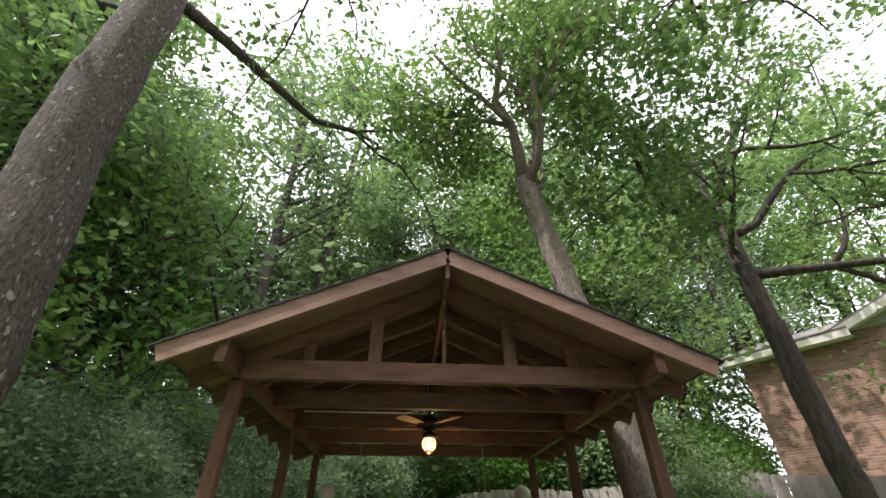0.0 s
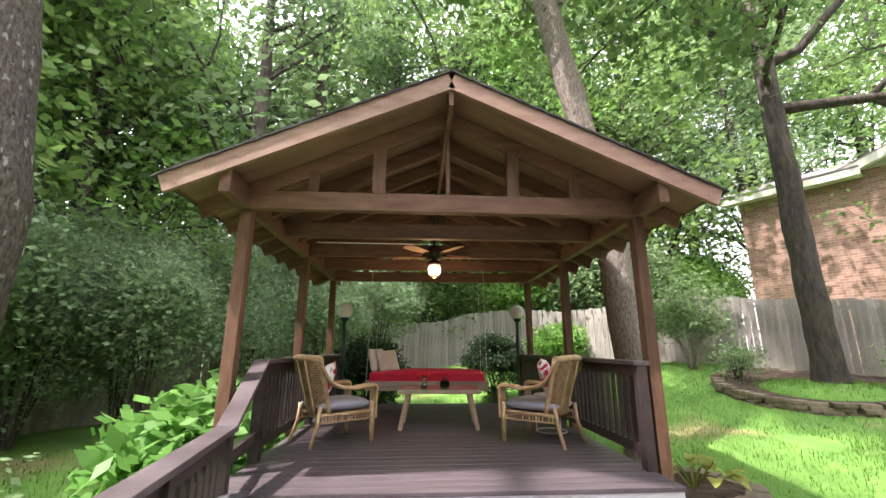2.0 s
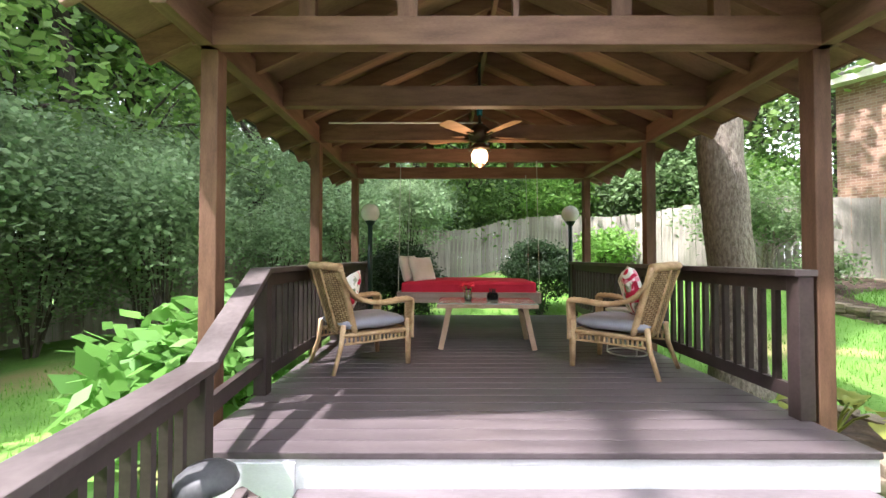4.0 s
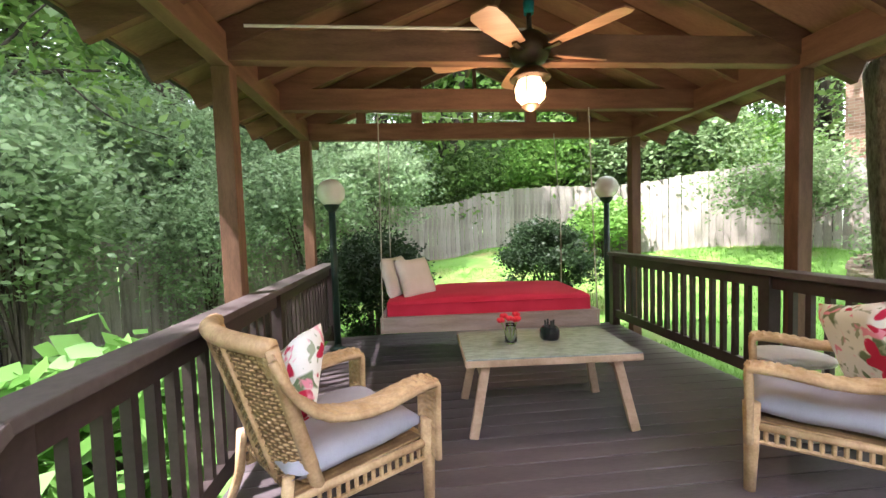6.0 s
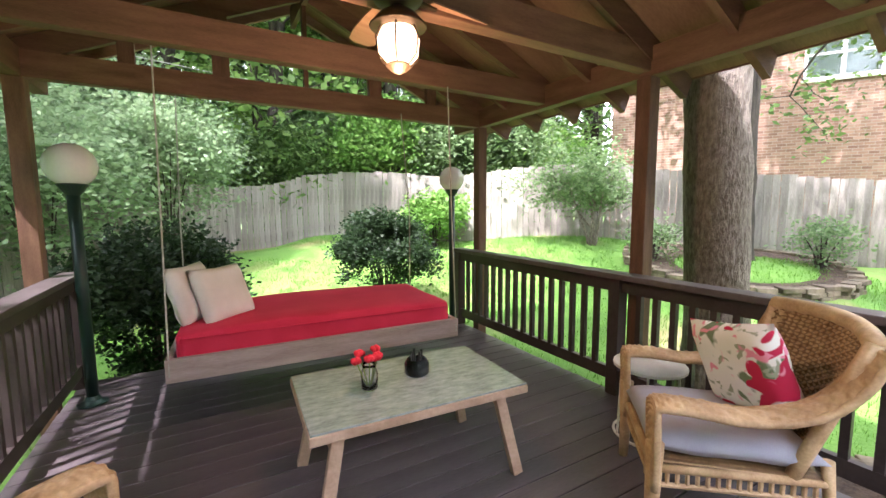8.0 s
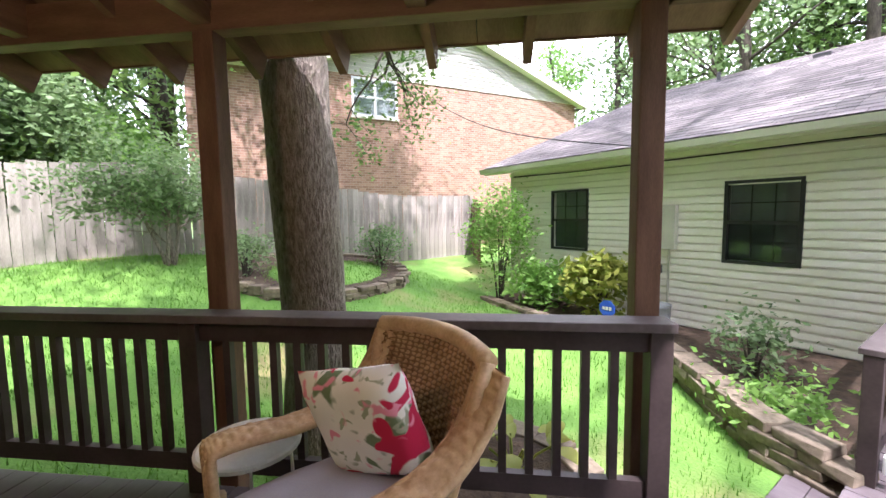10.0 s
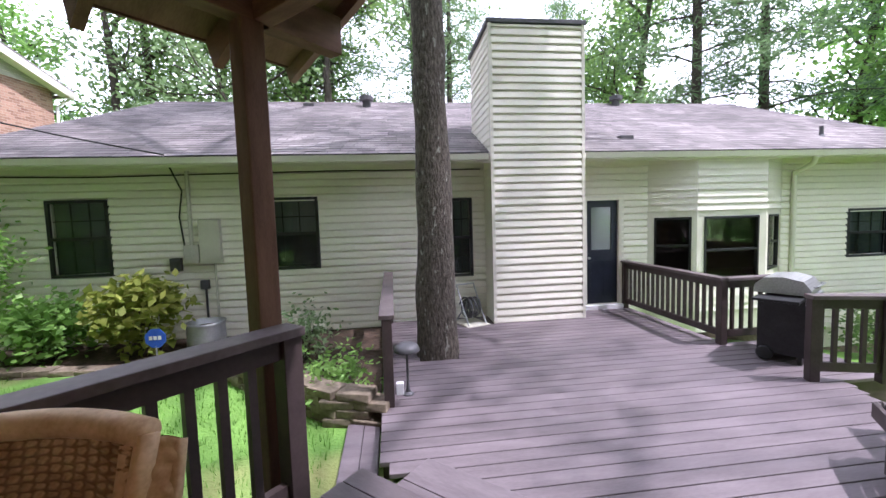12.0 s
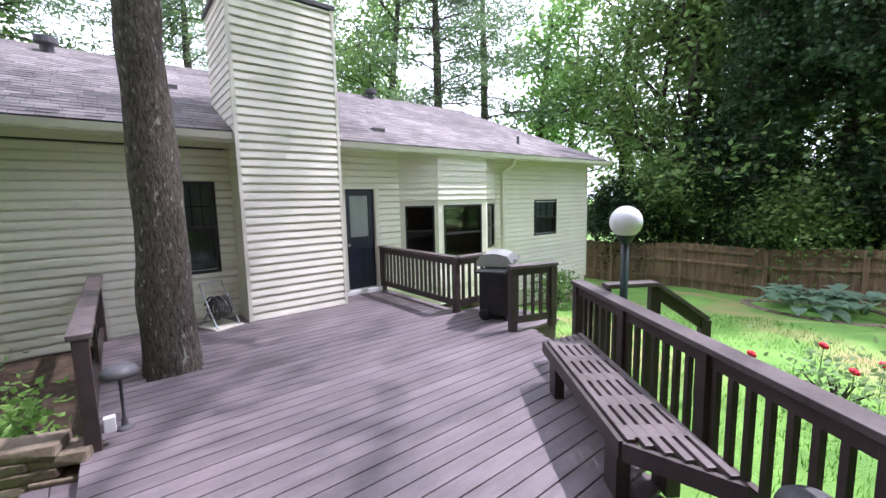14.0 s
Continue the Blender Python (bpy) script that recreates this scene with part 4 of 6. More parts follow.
# ---- fences ----
def fence(points, height, material, name, label, pickets=True, side=1, top_noise=0.02, w=0.142):
    f = thing(name, label, "fence", kind="structure")
    shared = {}
    far_v, far_f = [], []
    for (x0, y0), (x1, y1) in zip(points, points[1:]):
        d = Vector((x1 - x0, y1 - y0, 0))
        n, ang = d.length, math.atan2(y1 - y0, x1 - x0)
        out = Vector((-d.y, d.x, 0)).normalized() * side
        k = int(n / w)
        for i in range(k):
            t = (i + 0.5) / k
            x, y = x0 + d.x * t, y0 + d.y * t
            z = ground_z(x, y)
            v = random.randrange(5)
            hh = height + (v - 2) * top_noise * 0.5
            mm = Matrix.Translation((x, y, z)) @ Matrix.Rotation(ang, 4, "Z") @ Matrix.Rotation(random.uniform(-0.008, 0.008), 4, "Y")
            if pickets:
                if v not in shared:
                    ob = part("picket", boxed(-w / 2 + 0.003, -0.009, -0.1, w / 2 - 0.003, 0.009, hh), material, f)
                    shared[v] = ob
                else:
                    ob = shared[v].copy()
                    scene.collection.objects.link(ob)
                ob.matrix_basis = mm
            else:
                b = len(far_v)
                for px, py, pz in ((-w / 2 + 0.003, 0, -0.1), (w / 2 - 0.003, 0, -0.1), (w / 2 - 0.003, 0, hh), (-w / 2 + 0.003, 0, hh), (-w / 2 + 0.003, 0.02, -0.1), (w / 2 - 0.003, 0.02, -0.1), (w / 2 - 0.003, 0.02, hh), (-w / 2 + 0.003, 0.02, hh)):
                    far_v.append(tuple(mm @ Vector((px, py, pz))))
                far_f.extend([(b, b + 1, b + 2, b + 3), (b + 5, b + 4, b + 7, b + 6), (b + 3, b + 2, b + 6, b + 7), (b + 1, b + 5, b + 6, b + 2), (b + 4, b, b + 3, b + 7)])
        bays = max(1, round(n / 2.4))
        for i in range(bays):
            a, b = Vector((x0, y0, 0)) + d * (i / bays) + out * 0.035, Vector((x0, y0, 0)) + d * ((i + 1) / bays) + out * 0.035
            a.z, b.z = ground_z(a.x, a.y), ground_z(b.x, b.y)
            for hz in (0.35, 1.0, height - 0.2):
                part("rail", beam(bmesh.new(), a + Vector((0, 0, hz)), b + Vector((0, 0, hz)), 0.04, 0.09), material, f)
            p = a + out * 0.05
            part("fence_post", boxed(p.x - 0.045, p.y - 0.045, p.z - 0.2, p.x + 0.045, p.y + 0.045, p.z + height - 0.03), material, f)
    if far_f:
        ob = raw("pickets", far_v, far_f, material, f)
        tagged(ob, kind="stuff")
    return f


fence([(2.58, 12.41), (7.27, 7.82), (12.7, 1.3)], 1.83, FENCE, "fence", "weathered grey cedar picket fence along the back lawn", side=1)
fence([(-0.2, 12.84), (2.58, 12.41)], 1.78, FENCE, "fence", "weathered grey cedar picket fence behind the shrubs", side=1)
fence([(-6.2, 6.6), (-0.2, 12.84)], 1.75, FENCE, "fence", "shaded grey-brown picket fence under the bushes", pickets=False)
fence([(-16, -4.5), (-6.2, 6.6)], 1.75, FENCE, "fence", "shaded grey-brown picket fence under the bushes", pickets=False)
fence([(-2.5, -18.1), (-5.6, -15.6), (-9.4, -12.6), (-16.4, -7.1), (-16, -4.5)], 1.6, FENCE_B, "fence", "brown timber fence with rails on the garden side", pickets=False, side=-1)
fence([(12.7, 1.3), (10.6, 1.0)], 1.6, FENCE_B, "fence_gate", "dark brown timber gate beside the house", side=-1)


# ---- trees and shrubs ----
def leaves(name, spots, per, spread, size, material, parent, rng, flat=0.75, aspect=0.55):
    """One mesh of many small folded leaves scattered in clumps round the given spots."""
    spots = np.asarray(spots, float)
    n = len(spots) * per
    c = np.repeat(spots, per, axis=0) + rng.normal(0, 1, (n, 3)) * spread * np.array((1, 1, flat))
    a = rng.normal(0, 1, (n, 3))
    a[:, 2] *= 0.6
    a /= np.linalg.norm(a, axis=1)[:, None]
    b = np.cross(a, rng.normal(0, 1, (n, 3)) + np.array((0, 0, 1.2)))
    b /= np.linalg.norm(b, axis=1)[:, None] + 1e-9
    s = (size * rng.uniform(0.6, 1.3, n))[:, None]
    v = np.empty((n, 4, 3))
    v[:, 0], v[:, 2] = c - a * s * 0.5, c + a * s * 0.5
    v[:, 1], v[:, 3] = c + b * s * 0.5 * aspect + a * s * 0.06, c - b * s * 0.5 * aspect + a * s * 0.06
    me = bpy.data.meshes.new(name)
    me.vertices.add(n * 4)
    me.vertices.foreach_set("co", v.reshape(-1))
    me.loops.add(n * 4)
    me.loops.foreach_set("vertex_index", np.arange(n * 4))
    me.polygons.add(n)
    me.polygons.foreach_set("loop_start", np.arange(n) * 4)
    me.polygons.foreach_set("loop_total", np.full(n, 4))
    me.update()
    me.materials.append(material)
    ob = new(name, me)
    if parent:
        ob.parent = parent
    return ob


def grow(bm, tips, p, d, r, length, depth, rng, bend=0.25, up=0.12, kids=(2, 4), seg=7):
    """A limb that wanders, tapers and branches; collects points where leaves sit."""
    pts, rad = [Vector(p)], [r]
    d = Vector(d).normalized()
    steps = 5
    for i in range(steps):
        d = (d + Vector(rng.normal(0, bend * 0.45, 3)) + Vector((0, 0, up * 0.4))).normalized()
        pts.append(pts[-1] + d * length / steps)
        rad.append(r * (1 - 0.62 * (i + 1) / steps))
        if depth <= 1:
            tips.append(tuple(pts[-1]))
    tube(bm, pts, rad, seg)
    if depth > 0:
        for k in range(int(rng.integers(kids[0], kids[1] + 1))):
            i = int(rng.integers(2, steps + 1))
            side = Vector(rng.normal(0, 1, 3))
            side = (side - d * side.dot(d)).normalized()
            grow(bm, tips, pts[i], d * 0.55 + side * rng.uniform(0.5, 1.0), rad[i] * 0.72, length * rng.uniform(0.55, 0.8), depth - 1, rng, bend, up, kids, max(4, seg - 1))
    else:
        tips.append(tuple(pts[-1]))


def trunk_mesh(pts, radii, seg=22, lump=0.03, flare=0.0):
    """A bark-covered bole with a lumpy outline and a flared foot."""
    bm = bmesh.new()
    n = 26
    P = [Vector(p) for p in pts]
    ps, rs = [], []
    for i in range(n + 1):
        t = i / n * (len(P) - 1)
        k = min(int(t), len(P) - 2)
        u = t - k
        ps.append(P[k].lerp(P[k + 1], u))
        rs.append(radii[k] + (radii[k + 1] - radii[k]) * u + flare * math.exp(-i * 0.9))
    tube(bm, ps, rs, seg)
    for v in bm.verts:
        c = ps[min(range(len(ps)), key=lambda i: abs(ps[i].z - v.co.z))]
        o = v.co - c
        v.co += o.normalized() * (noise.noise(v.co * 2.2) * lump + noise.noise(Vector((v.co.x * 9, v.co.y * 9, v.co.z * 2))) * lump * 0.5)
    return bm


def big_tree(name, label, pts, radii, limbs, leaf, seed, bark, flare=0.1, per=26, size=0.16, spread=0.33, lump=0.03, drop=None):
    t = thing(name, label, "tree")
    part("trunk", trunk_mesh(pts, radii, lump=lump, flare=flare), bark, t, smooth=True)
    rng = np.random.default_rng(seed)
    tips = []
    for p, d, r, length, depth in limbs:
        bm = bmesh.new()
        grow(bm, tips, p, d, r, length, depth, rng, bend=0.42)
        part("limb", bm, bark if bark != BARK_L else BARK_L, t, smooth=True)
    leaves("crown", tips, per, spread, size, leaf, t, rng)
    return t


# stout pale oak beside the gazebo
big_tree("oak_tree", "stout pale-barked tree leaning beside the gazebo railing",
         [(2.78, 1.95, -0.6), (2.70, 1.95, 0.8), (2.55, 2.0, 3.0), (2.2, 2.1, 5.2), (1.85, 2.2, 7.2)], [0.25, 0.23, 0.22, 0.21, 0.20],
         [((1.85, 2.2, 7.1), (-0.55, 0.3, 1), 0.14, 3.6, 3), ((1.85, 2.2, 7.1), (0.35, 0.5, 1), 0.13, 3.6, 3), ((1.85, 2.2, 6.9), (0.1, -0.7, 1), 0.12, 3.2, 3), ((1.9, 2.2, 6.7), (0.7, 0.8, 0.7), 0.09, 3.0, 3)], LEAF_A, 3, BARK_L, per=17)
# dark spreading oak in the stone ring
big_tree("oak_tree", "tall dark oak with long crooked spreading limbs, in a stone ring",
         [(7.85, 4.15, 0.2), (7.80, 4.15, 2.0), (7.85, 4.2, 5.0), (8.0, 4.3, 8.6)], [0.27, 0.25, 0.22, 0.19],
         [((7.98, 4.3, 8.5), (-0.5, 0.1, 0.8), 0.17, 4.6, 3), ((7.98, 4.3, 8.5), (0.7, 0.2, 0.8), 0.17, 4.6, 3), ((7.97, 4.3, 7.9), (-1, -0.3, 0.35), 0.12, 4.4, 3), ((7.96, 4.3, 7.6), (1, -0.3, 0.3), 0.13, 4.4, 3),
          ((7.9, 4.25, 6.4), (1, -0.25, 0.3), 0.14, 4.5, 3), ((7.93, 4.25, 7.0), (-0.9, -0.6, 0.5), 0.08, 3.6, 3), ((7.98, 4.3, 8.5), (0.1, -0.5, 1), 0.14, 4.2, 3)], LEAF_A, 5, BARK_D, per=15, size=0.17)
# bole close to the lower deck
big_tree("oak_tree", "thick rough-barked tree close to the deck",
         [(-3.78, -0.55, -0.9), (-3.72, -0.52, 2.0), (-3.95, -0.5, 3.3), (-4.2, -0.5, 4.6), (-4.38, -0.5, 6.1), (-4.55, -0.48, 8.0), (-4.8, -0.4, 10.0), (-5.2, -0.3, 12.0)], [0.38, 0.35, 0.34, 0.34, 0.34, 0.32, 0.26, 0.18],
         # The three south-going limbs stay out of view, added to dapple the deck.
         [((-4.6, -0.45, 8.4), (1.0, 0.9, 0.45), 0.12, 5.2, 3), ((-5.25, -0.3, 11.7), (-0.3, 0.2, 1), 0.15, 4.0, 3), ((-4.8, -0.4, 8.8), (-0.9, 0.9, 0.6), 0.11, 3.6, 3), ((-4.75, -0.45, 9.0), (0.35, -1.0, 0.2), 0.13, 7.0, 3), ((-4.9, -0.38, 10.2), (0.7, -1.0, 0.35), 0.11, 6.5, 3), ((-4.8, -0.4, 9.6), (-0.2, -1.0, 0.3), 0.11, 6.0, 3)], LEAF_A, 9, BARK, per=8)
# tree that grows up through the deck
big_tree("oak_tree", "straight lichen-spotted tree growing up through the deck boards",
         [(3.14, -3.05, -0.8), (3.14, -3.05, -0.2), (3.17, -3.1, 1.2), (3.22, -3.15, 4.0), (3.25, -3.2, 8.5)], [0.29, 0.265, 0.225, 0.19, 0.17],
         # Last three limbs: unseen extra crown overhead that breaks the sun on the boards.
         [((3.25, -3.2, 8.2), (-0.6, -0.6, 0.9), 0.11, 4.0, 3), ((3.25, -3.2, 8.4), (0.8, 0.1, 0.9), 0.11, 4.0, 3), ((3.25, -3.2, 7.4), (0.2, 0.9, 0.5), 0.09, 3.6, 3), ((3.25, -3.2, 7.8), (-0.8, 0.6, 0.6), 0.09, 3.8, 3), ((3.25, -3.2, 8.0), (-0.7, -1.0, 0.35), 0.11, 5.4, 3), ((3.25, -3.2, 8.3), (0.1, -1.0, 0.5), 0.10, 5.2, 3), ((3.25, -3.2, 7.7), (-1.0, -0.45, 0.3), 0.10, 5.4, 3)], LEAF_A, 12, BARK, per=9, flare=0.06)


def forest_tree(seed, height, crown_from, material, bark=BARK_D, size=0.23, per=21, spread=0.55, limbs=11):
    rng = np.random.default_rng(seed)
    t = thing("forest_tree", "tall leafy deciduous tree of the woods beyond the fence", "tree", group="woods")
    top = Vector((rng.normal(0, 0.5), rng.normal(0, 0.5), height))
    mid = Vector((rng.normal(0, 0.3), rng.normal(0, 0.3), height * 0.5))
    part("trunk", trunk_mesh([(0, 0, -0.8), mid, top], [0.22, 0.16, 0.05], seg=10, lump=0.02), bark, t, smooth=True)
    tips = []
    bm = bmesh.new()
    for k in range(limbs):
        u = crown_from + (0.97 - crown_from) * (k + rng.random()) / limbs
        p = Vector((0, 0, -0.8)).lerp(mid, u * 2) if u < 0.5 else mid.lerp(top, u * 2 - 1)
        a = rng.uniform(0, 6.28)
        grow(bm, tips, p, (math.cos(a), math.sin(a), rng.uniform(0.25, 0.9)), 0.07, height * 0.20 * (1.25 - u * 0.75), 1, rng, bend=0.35, kids=(2, 3), seg=5)
    tagged(part("limbs", bm, bark, t), kind="stuff")
    leaves("crown", tips, per, spread, size, material, t, rng)
    return t


def pine_tree(seed, height):
    rng = np.random.default_rng(seed)
    t = thing("pine_tree", "tall pine with tiers of dark drooping needles", "tree", group="woods")
    part("trunk", trunk_mesh([(0, 0, -0.8), (0.1, 0, height * 0.5), (0, 0.1, height)], [0.2, 0.15, 0.03], seg=10, lump=0.02), BARK_D, t, smooth=True)
    tips = []
    bm = bmesh.new()
    for k in range(34):
        u = 0.35 + 0.64 * k / 34
        a = k * 2.4 + rng.normal(0, 0.3)
        n = (1.08 - u) * height * 0.27 + 0.3
        p = Vector((0.05, 0.05, u * height))
        pts = [p + Vector((math.cos(a), math.sin(a), 0)) * n * f + Vector((0, 0, 0.35 * f - 0.5 * f * f)) * n * 0.5 for f in (0, 0.33, 0.66, 1)]
        tube(bm, pts, [0.04, 0.03, 0.02, 0.008], 5)
        tips += [tuple(pts[1]), tuple(pts[2]), tuple((pts[2] + pts[3]) / 2), tuple(pts[3])]
    tagged(part("limbs", bm, BARK_D, t), kind="stuff")
    leaves("crown", tips, 110, 0.42, 0.30, NEEDLE, t, rng, flat=0.5, aspect=0.15)
    return t


def put_tree(master, x, y, scale, turn, first=None):
    m = Matrix.Translation((x, y, ground_z(x, y))) @ Matrix.Rotation(turn, 4, "Z") @ Matrix.Diagonal((scale, scale, scale, 1))
    return copy_thing(master, m)


def build_woods():
    masters = [forest_tree(21, 14.5, 0.16, LEAF_A, limbs=18), forest_tree(22, 17.0, 0.22, LEAF_C, limbs=19), forest_tree(23, 10.5, 0.10, LEAF_B, limbs=15), forest_tree(24, 16.0, 0.3, LEAF_A, limbs=15), pine_tree(25, 16.0)]
    rng = random.Random(7)
    spots = []
    # behind the back and left fences
    for k in range(26):
        f = k / 25
        x, y = -13 + 23 * f, 9 + 9.5 * math.sin(min(1, f * 1.3) * math.pi * 0.6)
        spots.append((x + rng.uniform(-0.8, 0.8), y + rng.uniform(0, 4.5)))
    for k in range(12):
        spots.append((rng.uniform(-16, -8), rng.uniform(0, 9)))
    # beyond the neighbour, beyond the house
    spots += [(12 + rng.uniform(-1, 1), 16), (17, 15), (21, 11), (25, 2), (24, -6), (22, -10), (27, -3), (19, -13)]
    for k in range(9):
        p = hw(-9 + k * 3.0 + rng.uniform(-1, 1), -15 - rng.uniform(0, 4))
        spots.append((p.x, p.y))
    # garden side woods
    for k in range(20):
        x, y, off = -4.5 - k * 0.72, -16.5 + k * 0.57, rng.uniform(3.2, 8.0)
        spots.append((x - 0.62 * off + rng.uniform(-0.8, 0.8), y - 0.785 * off))
    for k in range(5):
        spots.append((-19.5 - rng.uniform(0, 3), -8 + k * 2.4))
    tall = [(1, -5.5, 8.6, 1.25), (3, -4.0, 11.2, 1.45), (4, -1.6, 16.0, 1.5), (0, -8.0, 6.4, 0.95), (4, 3.6, 17.5, 1.5), (1, 7.0, 15.5, 1.3), (0, 10.5, 13.5, 1.3), (3, -10.5, 9.0, 1.0), (0, -8.6, -17.2, 1.25), (1, -12.6, -14.2, 1.1), (0, -15.5, -11.8, 1.1), (0, -18.0, -9.5, 1.1), (0, 0.8, 14.5, 1.2), (2, 5.2, 13.2, 1.3), (1, 9.5, 14.8, 1.25), (3, 5.5, 16.8, 1.5), (0, 14.5, 18.0, 1.3), (4, 16.5, 19.5, 1.7), (1, 20.0, 18.5, 1.7), (0, 24.5, 17.0, 1.7), (4, 23.0, 20.0, 1.8), (3, 28.0, 12.5, 1.7),
            (4, 1.3, -17.6, 1.15), (4, -0.7, -18.8, 1.1), (3, 3.2, -18.5, 1.0), (2, -4.2, -22.5, 1.25), (2, -6.5, -24.0, 1.2), (3, *hw(6.5, -13).to_2d(), 1.1), (1, *hw(9.5, -12).to_2d(), 1.1)]
    used = set()
    for k, x, y, scale in tall:
        copy_thing(masters[k], Matrix.Translation((x, y, ground_z(x, y))) @ Matrix.Rotation(x * 3 + y, 4, "Z") @ Matrix.Diagonal((scale, scale, scale, 1)))
    for i, (x, y) in enumerate(spots):
        k = (i * 2 + (i // 3)) % 5
        m = Matrix.Translation((x, y, ground_z(x, y))) @ Matrix.Rotation(rng.uniform(0, 6.28), 4, "Z") @ Matrix.Diagonal([rng.uniform(0.85, 1.25)] * 3 + [1])
        if k not in used:
            used.add(k)
            loc, rot, sca = m.decompose()
            masters[k].matrix_basis = Matrix.LocRotScale(loc, rot, None)
        else:
            copy_thing(masters[k], m)


build_woods()


def build_ivy_tree(x, y, height, seed):
    rng = np.random.default_rng(seed)
    z = ground_z(x, y)
    t = thing("ivy_tree", "tall tree wrapped in dark ivy behind the brown fence", "tree")
    part("trunk", trunk_mesh([(x, y, z - 0.3), (x + 0.15, y, z + height * 0.5), (x, y + 0.2, z + height)], [0.36, 0.30, 0.16], lump=0.04), BARK_D, t, smooth=True)
    spots = []
    for k in range(520):
        u = rng.random() ** 0.85
        a = rng.uniform(0, 6.28)
        r = (1.35 - 0.7 * u) * (0.75 + 0.5 * noise.noise(Vector((math.cos(a) * 1.3, math.sin(a) * 1.3, u * 6)))) * rng.uniform(0.5, 1.15)
        spots.append((x + r * math.cos(a), y + r * math.sin(a), z + 0.6 + u * height * 0.86))
    for k in range(7):
        bm = bmesh.new()
        a, u = rng.uniform(0, 6.28), 0.45 + 0.07 * k
        grow(bm, spots, (x, y, z + height * u), (math.cos(a), math.sin(a), 0.25), 0.09, 2.8, 1, rng, bend=0.4)
        part("limb", bm, BARK_D, t, smooth=True)
    leaves("ivy", spots, 42, 0.24, 0.15, LEAF_IVY, t, rng, aspect=0.8)


build_ivy_tree(-9.8, -14.0, 13.5, 91)
build_ivy_tree(-13.2, -12.2, 12.0, 92)


def shrub(name, label, x, y, r, h, leaf, seed, per=26, size=0.10, stems=9, z=None, spread=0.16, lift=0.25, category="shrub", group=""):
    """A rounded bush: stems that branch up from the ground and leafy clumps over an uneven dome."""
    rng = np.random.default_rng(seed)
    t = thing(name, label, category, Matrix.Translation((x, y, ground_z(x, y) if z is None else z)), group=group)
    bm, tips = bmesh.new(), []
    for k in range(stems):
        a = rng.uniform(0, 6.28)
        lean = rng.uniform(0.1, 0.7) * r
        pts = [(0.04 * math.cos(a), 0.04 * math.sin(a), -0.1), (lean * 0.4 * math.cos(a), lean * 0.4 * math.sin(a), h * 0.35), (lean * math.cos(a), lean * math.sin(a), h * 0.75)]
        tube(bm, pts, [0.018 + 0.01 * r, 0.014, 0.006], 5)
    tagged(part("stems", bm, BARK_D, t), kind="stuff")
    n = int(40 + 90 * r * h)
    for k in range(n):
        v = rng.normal(0, 1, 3)
        v /= np.linalg.norm(v)
        v[2] = abs(v[2]) if rng.random() < 0.6 else v[2]
        f = rng.uniform(0.55, 1.0) * (1 + 0.25 * noise.noise(Vector(v * 1.7) + Vector((seed, 0, 0))))
        tips.append((v[0] * r * f, v[1] * r * f, max(0.05, h * (0.5 + lift * 0.3) + v[2] * h * 0.5 * f)))
    leaves("foliage", tips, per, spread, size, leaf, t, rng)
    return t


def hosta(name, label, x, y, r, leaf, seed, count=34, z=None, size=0.30):
    rng = np.random.default_rng(seed)
    t = thing(name, label, "plant", Matrix.Translation((x, y, ground_z(x, y) if z is None else z)))
    for k in range(int(count * 1.3)):
        a, d = rng.uniform(0, 6.28), r * math.sqrt(rng.uniform(0.05, 1))
        L, W, tilt = size * rng.uniform(0.7, 1.15), size * 0.62, rng.uniform(-0.3, 0.6)
        hgt = r * 0.75 * (1 - 0.45 * (d / r)) * rng.uniform(0.8, 1.1)
        verts, faces = [], []
        for i in range(6):
            u = i / 5
            w = W * 0.5 * math.sin(math.pi * min(0.98, u * 0.92 + 0.06)) ** 0.8
            for s in (-1, 0, 1):
                verts.append((u * L, s * w, math.sin(u * 2.4) * L * 0.25 + abs(s) * w * 0.28))
        for i in range(5):
            for s in range(2):
                b = i * 3 + s
                faces.append((b, b + 1, b + 4, b + 3))
        ob = raw("leaf", verts, faces, leaf, t, smooth=True)
        ob.matrix_basis = Matrix.Translation((d * math.cos(a), d * math.sin(a), hgt)) @ Matrix.Rotation(a + rng.normal(0, 0.4), 4, "Z") @ Matrix.Rotation(tilt, 4, "Y")
    bm = bmesh.new()
    for k in range(10):
        a, d = rng.uniform(0, 6.28), r * rng.uniform(0.2, 0.8)
        tube(bm, [(0, 0, -0.05), (d * math.cos(a) * 0.6, d * math.sin(a) * 0.6, r * 0.4), (d * math.cos(a), d * math.sin(a), r * 0.6)], 0.008, 5)
    tagged(part("stems", bm, leaf, t), kind="stuff")
    return t


